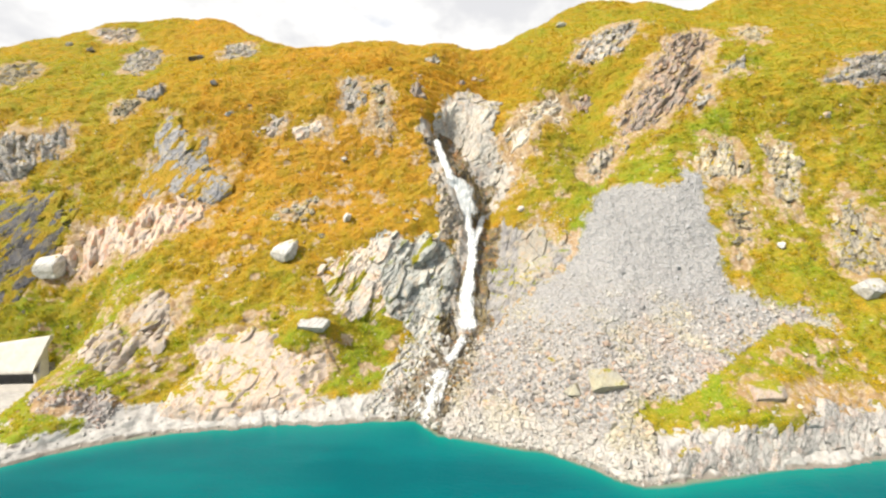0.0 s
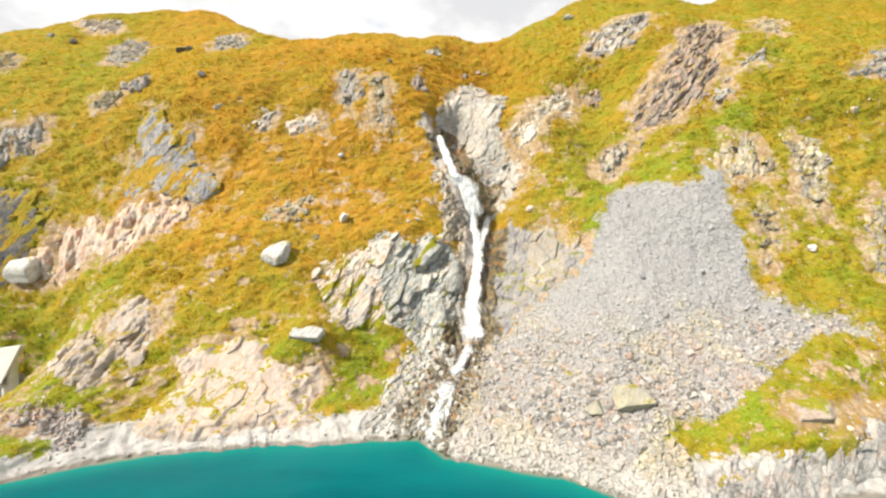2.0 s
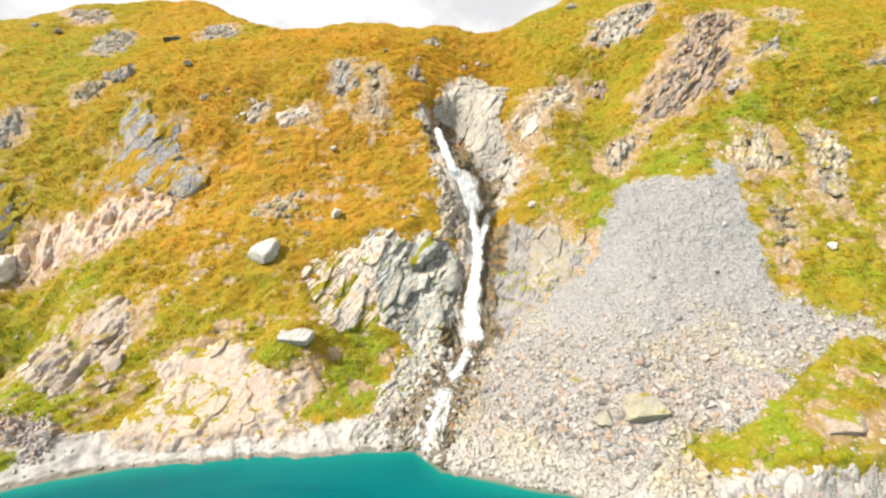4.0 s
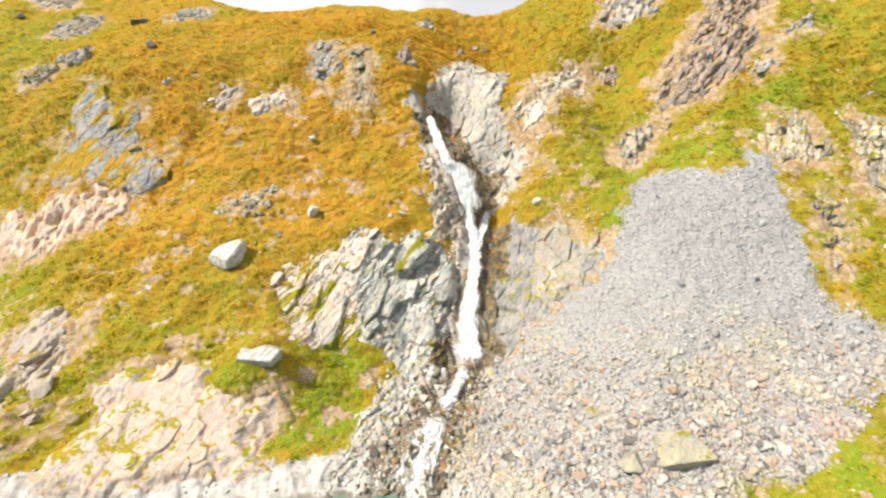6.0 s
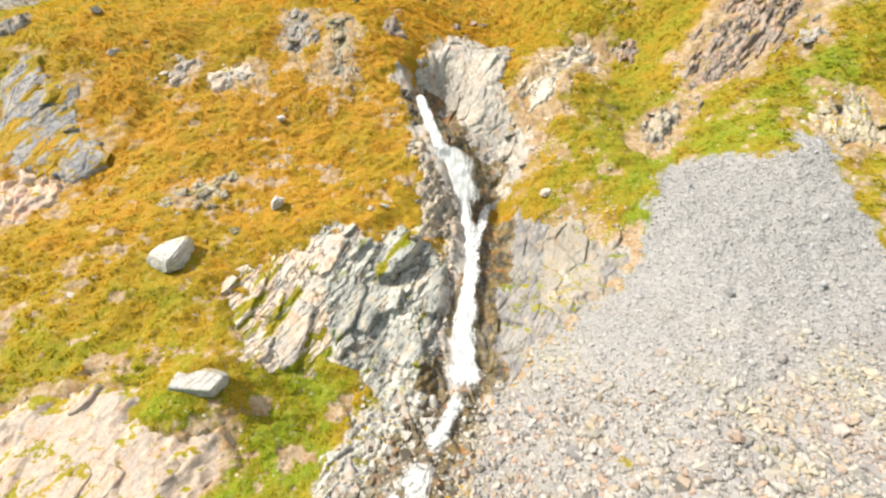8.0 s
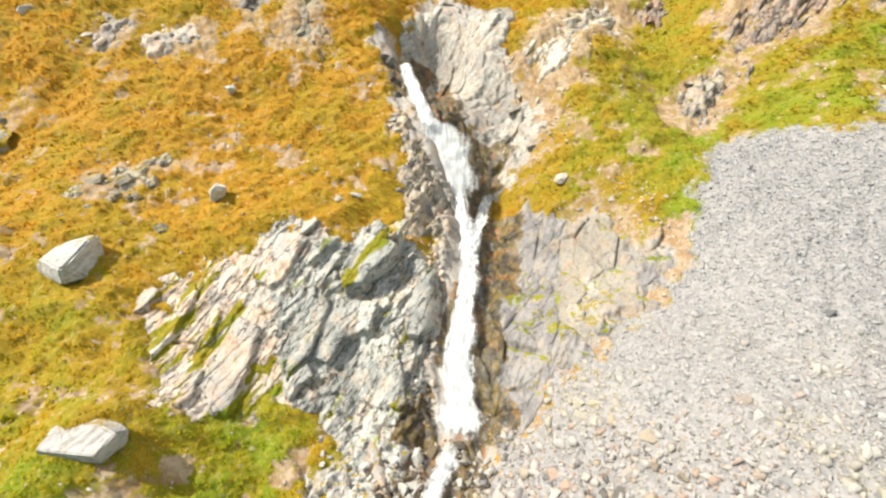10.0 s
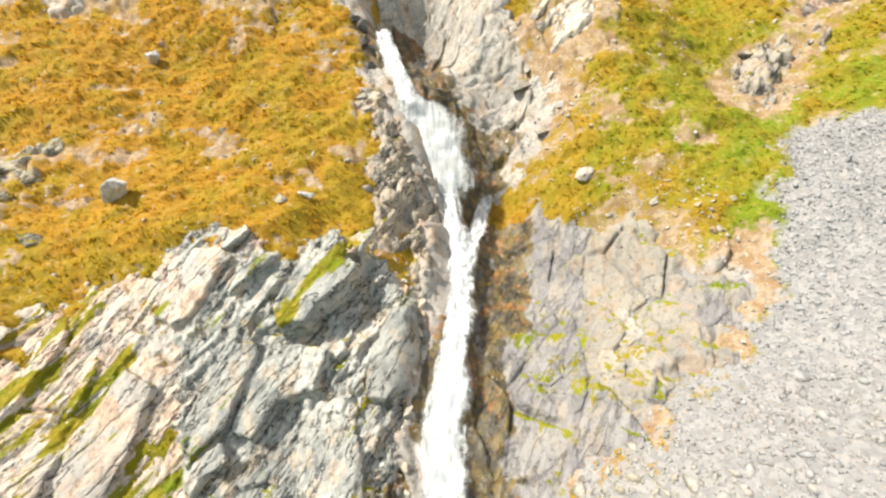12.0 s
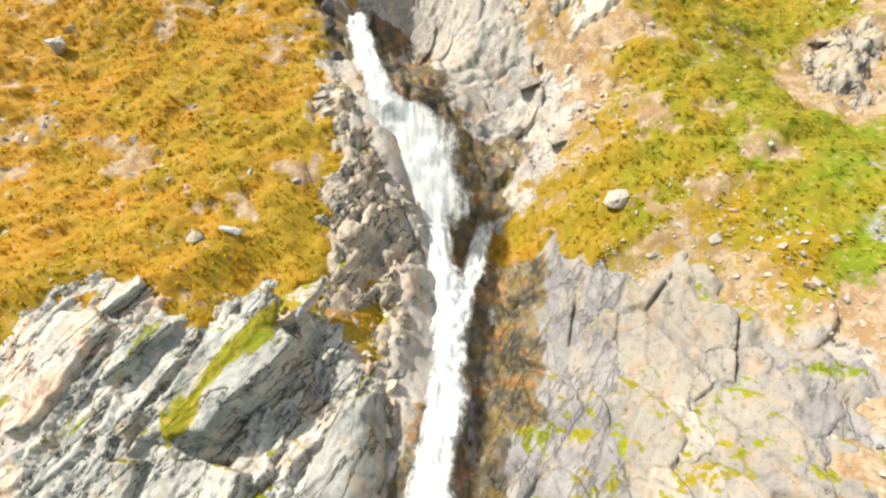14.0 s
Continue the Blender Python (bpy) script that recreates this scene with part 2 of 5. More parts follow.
def make_foam():
    m, n, out, co = material("falling_water")
    streak = n.noise(n.stretch(co, 2.0, 2.0, 0.34, 0, 4, 0), 1.1, 6, 0.62)
    spray = n.noise(co, 2.4, 7, 0.75)
    c = n.mix(n.ramp(streak, 0.40, 0.56), (0.52, 0.56, 0.60), (0.80, 0.81, 0.82))
    lit = n.node("ShaderNodeBsdfPrincipled", {"Base Color": c, "Roughness": 0.6, "Normal": n.bump(n.math("ADD", streak, spray), 0.2, 0.12)})
    thin = n.node("ShaderNodeBsdfTranslucent", {"Color": c})
    solid = n.node("ShaderNodeMixShader", {0: 0.3, 1: lit.outputs[0], 2: thin.outputs[0]})
    clear = n.node("ShaderNodeBsdfTransparent")
    body = n.math("ADD", n.attr("body"), n.math("MULTIPLY", n.math("SUBTRACT", n.math("ADD", streak, spray), 1.0), 1.0))
    mixer = n.node("ShaderNodeMixShader", {0: n.ramp(body, 0.10, 0.80), 1: clear.outputs[0], 2: solid.outputs[0]})
    n.t.links.new(mixer.outputs[0], out.inputs[0])
    return m


def make_lake():
    m, n, out, co = material("turquoise_lake_water")
    broad = n.noise(n.stretch(co, 0.3, 1, 1), 0.12, 4, 0.5)
    c = n.mix(n.ramp(broad, 0.35, 0.65), (0.000, 0.082, 0.100), (0.000, 0.114, 0.128))
    c = n.mix(n.ramp(n.attr("shallow"), 0.0, 0.75), c, (0.003, 0.165, 0.145))
    c = n.mix(n.ramp(n.attr("shallow"), 0.75, 1.0, 0, 0.75), c, (0.22, 0.20, 0.14))
    ripple = n.math("ADD", n.noise(n.stretch(co, 0.6, 1.6, 1), 1.4, 5, 0.6), n.math("MULTIPLY", n.noise(co, 0.25, 3), 1.5))
    principled(n, out, c, 0.12, n.bump(ripple, 0.5, 0.15), 0.04)
    return m


def make_plain(name, a, b, scale, rough):
    m, n, out, co = material(name)
    k = n.noise(co, scale, 6, 0.65)
    streaks = n.noise(n.stretch(co, 2.0, 2.0, 0.25), 1.5, 5, 0.6)
    c = n.mix(n.ramp(k, 0.35, 0.7), a, b)
    c = n.mix(n.ramp(streaks, 0.55, 0.75, 0, 0.35), c, tuple(0.55 * q for q in a))
    principled(n, out, c, rough, n.bump(k, 0.3, 0.03), 0.3)
    return m


GROUND, TURF, FOAM, LAKE = make_ground(), make_turf(), make_foam(), make_lake()
ROCK_GREY = make_rock("grey_green_schist", (0.405, 0.405, 0.38), (0.47, 0.385, 0.30), (0.29, 0.30, 0.29), 0.36, 0.8, 0.9, 0.4, 0.5, 0.08, 0.9)
ROCK_FACE = make_rock("smooth_lavender_grey_rock", (0.295, 0.282, 0.275), (0.34, 0.30, 0.25), (0.235, 0.224, 0.23), 0.4, 0.8, 1.0, 0.35, 0.5, 0.0, 0.15)
ROCK_PALE = make_rock("pale_weathered_rock", (0.43, 0.38, 0.285), (0.40, 0.31, 0.205), (0.31, 0.285, 0.24), 1.05, 0.7, 0.5, 0.6, 0.8, 0.0, 0.8)
ROCK_CRAG = make_rock("grey_crag_rock", (0.41, 0.385, 0.355), (0.42, 0.33, 0.25), (0.27, 0.26, 0.26), 0.8, 0.8, 0.5, 0.65, 1.0, 0.0, 0.9)
ROCK_BLOCK = make_rock("pale_boulder_rock", (0.54, 0.525, 0.51), (0.48, 0.45, 0.41), (0.45, 0.44, 0.435), 0.0, 0.25, 0.5, 0.3, 1.0)
ROCK_PINK = make_rock("rusty_pink_rock", (0.50, 0.43, 0.37), (0.52, 0.355, 0.26), (0.41, 0.38, 0.36), 0.8, 0.4, 0.6, 0.45, 0.9)
ROCK_SLABS = make_rock("pink_split_slab_rock", (0.60, 0.50, 0.42), (0.63, 0.43, 0.31), (0.50, 0.465, 0.43), 0.35, 0.4, 0.8, 0.4, 0.7, 0.30, 0.85)
ROCK_BAND = make_rock("pink_and_orange_rock", (0.50, 0.385, 0.295), (0.52, 0.26, 0.165), (0.42, 0.35, 0.31), 0.8, 0.4, 0.5, 0.45, 0.5)

ROCK_NOTCH = make_rock("scoured_cream_rock", (0.46, 0.425, 0.375), (0.42, 0.345, 0.275), (0.37, 0.355, 0.335), 0.3, 0.6)
ROCK_CREAM = make_rock("cream_bluff_rock", (0.43, 0.345, 0.285), (0.43, 0.30, 0.22), (0.375, 0.32, 0.285), 0.75, 0.25, 0.5, 0.35, 0.35)
ROCK_IVORY = make_rock("ivory_slab_rock", (0.34, 0.31, 0.265), (0.38, 0.29, 0.215), (0.28, 0.262, 0.24), 0.38, 0.9, 0.9, 0.3, 0.3)
ROCK_SCARP = make_rock("bleached_shore_rock", (0.47, 0.445, 0.42), (0.47, 0.375, 0.325), (0.39, 0.372, 0.36), 0.1, 0.6, 0.5, 0.4, 0.6, 0.0, 0.4)
ROCK_YELLOW = make_rock("yellowish_lichened_rock", (0.34, 0.315, 0.235), (0.33, 0.285, 0.20), (0.30, 0.285, 0.24), 0.0, 0.25, 0.5, 0.3, 0.5)
ROCK_APRON = make_rock("scoured_grey_rock", (0.46, 0.455, 0.435), (0.42, 0.39, 0.33), (0.37, 0.37, 0.36), 0.2)
ROCK_RUST = make_rock("shattered_rust_rock", (0.46, 0.365, 0.295), (0.47, 0.29, 0.20), (0.32, 0.275, 0.25), 0.8, 0.8, 0.5, 0.5, 1.0, 0.0, 0.9)
ROCK_DARK = make_rock("dark_stone", (0.13, 0.125, 0.125), (0.17, 0.145, 0.10), (0.08, 0.078, 0.08), 1.0)
ROCK_SLATE = make_rock("dark_slate", (0.125, 0.12, 0.13), (0.17, 0.145, 0.11), (0.075, 0.074, 0.084), 1.3, 0.4, 0.5, 0.5, 0.8, 0.62, 0.5)
ROCK_DOME = make_rock("smooth_cream_rock", (0.45, 0.38, 0.32), (0.45, 0.335, 0.25), (0.40, 0.355, 0.32), 0.35, 0.4, 0.6, 0.3, 0.4)
ROCK_KNOB = make_rock("cream_knob_rock", (0.52, 0.455, 0.37), (0.52, 0.40, 0.29), (0.42, 0.385, 0.34), 0.5, 0.9, 0.6, 0.4, 0.6, 0.0, 0.9)
ROCK_LOW = make_rock("bluish_grey_low_rock", (0.27, 0.262, 0.272), (0.32, 0.28, 0.22), (0.20, 0.20, 0.22), 1.35, 0.4, 0.35, 0.6, 0.6, 0.5, 0.5)
# the first, darkest tint imitates shadow holes among the scree stones
STONE = make_stone("scree_stone", [(0.13, 0.122, 0.115), (0.300, 0.291, 0.282), (0.373, 0.341, 0.309), (0.200, 0.196, 0.200), (0.364, 0.268, 0.209), (0.391, 0.369, 0.350), (0.291, 0.241, 0.209), (0.255, 0.250, 0.246), (0.346, 0.291, 0.228), (0.364, 0.246, 0.182)], (0.350, 0.356, 0.372))
STONE_SHORE = make_stone("bleached_stone", [(0.38, 0.365, 0.345), (0.43, 0.405, 0.37), (0.32, 0.31, 0.295), (0.41, 0.36, 0.31)])
STONE_WET = make_stone("stream_stone", [(0.20, 0.185, 0.15), (0.07, 0.06, 0.05), (0.40, 0.385, 0.36), (0.13, 0.10, 0.06), (0.17, 0.14, 0.09)])
STONE_TURF = make_stone("weathered_stone", [(0.46, 0.42, 0.36), (0.50, 0.43, 0.34), (0.36, 0.33, 0.29), (0.45, 0.33, 0.24), (0.16, 0.14, 0.12)])
STONE_RED = make_stone("reddish_stone", [(0.42, 0.36, 0.33), (0.35, 0.25, 0.21), (0.30, 0.27, 0.26), (0.48, 0.44, 0.41), (0.20, 0.16, 0.15)])
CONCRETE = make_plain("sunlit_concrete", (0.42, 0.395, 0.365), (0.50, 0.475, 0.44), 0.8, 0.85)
# the same concrete, its colour darkened to carry the shade inside the gallery
SHADE = make_plain("shade_toned_concrete", (0.20, 0.19, 0.18), (0.26, 0.25, 0.24), 0.8, 0.9)


# ---- landform ----
COS, SIN = math.cos(radians(52)), math.sin(radians(52))
# the shoreline: metres across, metres ahead
SHORE = [(-140, 44), (-90, 45), (-54, 49.9), (-48.9, 53.5), (-44.1, 55.9), (-38.5, 57.8), (-25.2, 60.1), (-14.8, 60.4), (-4.8, 60.8), (-1.3, 56.1),
         (4.9, 53.7), (11.5, 51.4), (16, 48.2), (18.2, 45.6), (20.5, 44.2), (24.2, 44.6), (37.9, 47.3), (49.7, 48.9), (90, 52), (140, 54)]
# the mean profile up the slope (way up, bulge) and the crest's height along the ridge
PROFILE = [(-40, 2), (0, 0), (12, -1), (28, 0), (45, 3), (65, 8.5), (85, 6.5), (105, 1), (125, -3), (170, -14)]
CREST = [(-150, 66), (-96, 99.4), (-72, 97.9), (-50, 83.3), (-38, 76.6), (-20, 79.7), (3, 76.3), (12, 73.9), (20, 79), (30, 88.9), (45, 101), (58, 101), (74, 93), (90, 101), (110, 105), (150, 110)]
# hollows and spurs: across, way up, half-widths, height
HOLLOWS = [(4, 17, 8, 8, -6.6), (9, 32, 8, 9, -6.1), (9, 48, 5.5, 8, -5.8), (2, 58, 4, 6, -9), (-11, 12, 8, 7, -2.2), (-74, 22, 16, 16, -12.9), (-20, 62, 16, 14, -0.3), (10, 75, 12, 12, -8.3), (-85, 92, 25, 20, -2.7), (21, 12, 7, 6, -0.6), (30, 50, 10, 12, -3.3), (0, 100, 30, 14, -1), (19, 31, 6, 8, -3.9), (29, 66, 9, 9, -6.2), (7, 40, 4, 5, -3.8), (-1.8, 58.8, 1.5, 2, -2.6), (-1.3, 28.6, 1.3, 2.6, -0.9)]
SPURS = [(78, 55, 26, 26, 6.5), (39, 8, 9, 7, 3.3), (42, 36, 12, 12, 2.8), (-50, 65, 16, 14, 1.5), (46, 88, 16, 14, 3.3), (-21, 14, 6, 5, 3.2), (-50, 38, 13, 10, 0.1), (-30, 30, 12, 12, 2.3), (-10, 32, 8, 8, 1.7)]


def smooth(a, b, t):
    t = np.clip((t - a) / (b - a), 0, 1)
    return t * t * (3 - 2 * t)


def curve(knots, x):
    xk, yk = np.array(knots, float).T
    m = np.gradient(yk, xk)
    i = np.clip(np.searchsorted(xk, x) - 1, 0, len(xk) - 2)
    d = xk[i + 1] - xk[i]
    t = np.clip((x - xk[i]) / d, 0, 1)
    return (2 * t**3 - 3 * t**2 + 1) * yk[i] + (t**3 - 2 * t**2 + t) * d * m[i] + (-2 * t**3 + 3 * t**2) * yk[i + 1] + (t**3 - t**2) * d * m[i + 1]


def bulge(x, v):
    base = curve(PROFILE, v)
    h = base.copy()
    for a, b, p, q, k in HOLLOWS + SPURS:
        h += k * np.exp(-(((x - a) / p) ** 2) - ((v - b) / q) ** 2)
    near = smooth(-1, 5, v)
    h = h * near + base * (1 - near)
    cap = (curve(CREST, x) - v * SIN - 0.06 * np.maximum(v - 100, 0)) / COS
    h = -2.5 * np.logaddexp(-h / 2.5, -cap / 2.5)
    # the road's bench, cut into the slope
    sx, sy = np.array(SHORE, float).T
    off = (np.interp(x, sx, sy) - 60) * np.exp(-((np.maximum(v, 0) / 30) ** 2))
    bench = np.maximum((1.3 - v * SIN) / COS, (v * COS + off - 19.5) / SIN)
    cut = smooth(-60, -67, x) * smooth(1, 3, v)
    return h * (1 - cut) + np.minimum(h, bench) * cut


def place(x, v, h):
    """World places of map points: across, way up the slope, height off it."""
    sx, sy = np.array(SHORE, float).T
    y = 60 + (np.interp(x, sx, sy) - 60) * np.exp(-((np.maximum(v, 0) / 30) ** 2)) + v * COS - h * SIN
    return np.stack([x, y, v * SIN + h * COS], -1)


# ---- noise on the slope's map ----
def chance(i, j, s):
    n = (i.astype(np.int64) * 374761393 + j.astype(np.int64) * 668265263 + s * 974634777) & 0xFFFFFFFF
    n = ((n ^ (n >> 13)) * 1274126177) & 0xFFFFFFFF
    return ((n ^ (n >> 16)) & 0xFFFFFF) / 16777216.0


def lumps(x, y, s):
    i, j = np.floor(x), np.floor(y)
    a, b = x - i, y - j
    a, b = a * a * a * (a * (a * 6 - 15) + 10), b * b * b * (b * (b * 6 - 15) + 10)
    lo = chance(i, j, s) * (1 - a) + chance(i + 1, j, s) * a
    hi = chance(i, j + 1, s) * (1 - a) + chance(i + 1, j + 1, s) * a
    return lo * (1 - b) + hi * b - 0.5


def fractal(x, y, s, octaves=4, gain=0.5):
    total, amp = 0, 1
    for k in range(octaves):
        total = total + amp * lumps(x * 2**k + 17.3 * k, y * 2**k - 9.1 * k, s + k)
        amp *= gain
    return total


def slabs(x, y, s, angle, across, along, tilt=1.3):
    """Broken rock: cells with a step and a slant of their own. Gives the height (about -0.5 to 0.5) and the nearness to a joint."""
    c, d = math.cos(radians(angle)), math.sin(radians(angle))
    p, q = (x * c + y * d) / across, (-x * d + y * c) / along
    i, j = np.floor(p), np.floor(q)
    best, second = np.full(x.shape, 9.0), np.full(x.shape, 9.0)
    h = np.zeros(x.shape)
    for di in (-1, 0, 1):
        for dj in (-1, 0, 1):
            a, b = i + di, j + dj
            u, w = p - a - 0.1 - 0.8 * chance(a, b, s), q - b - 0.1 - 0.8 * chance(a, b, s + 1)
            r = np.hypot(u, w)
            hit = r < best
            second = np.where(hit, best, np.minimum(second, r))
            mine = chance(a, b, s + 2) - 0.5 + tilt * ((chance(a, b, s + 3) - 0.25) * u + (chance(a, b, s + 4) - 0.5) * w)
            h = np.where(hit, mine, h)
            best = np.where(hit, r, best)
    return h, second - best


def inside(outline, x, v, reach=4.0):
    """How far each map point lies inside the outline (minus: outside), no further than reach."""
    pts = np.array(outline, float)
    d = np.full(x.shape, -reach)
    lo, hi = pts.min(0) - reach, pts.max(0) + reach
    k = (x > lo[0]) & (x < hi[0]) & (v > lo[1]) & (v < hi[1])
    if not k.any():
        return d
    a, b = x[k], v[k]
    best, odd = np.full(a.shape, 1e9), np.zeros(a.shape, bool)
    for (px, py), (qx, qy) in zip(pts, np.roll(pts, -1, 0)):
        ex, ey = qx - px, qy - py
        t = np.clip(((a - px) * ex + (b - py) * ey) / (ex * ex + ey * ey), 0, 1)
        best = np.minimum(best, np.hypot(a - px - t * ex, b - py - t * ey))
        cross = (py > b) != (qy > b)
        with np.errstate(divide="ignore", invalid="ignore"):
            odd ^= cross & (a < ex * (b - py) / (ey if ey else 1e-9) + px)
    d[k] = np.clip(np.where(odd, best, -best), -reach, reach)
    return d


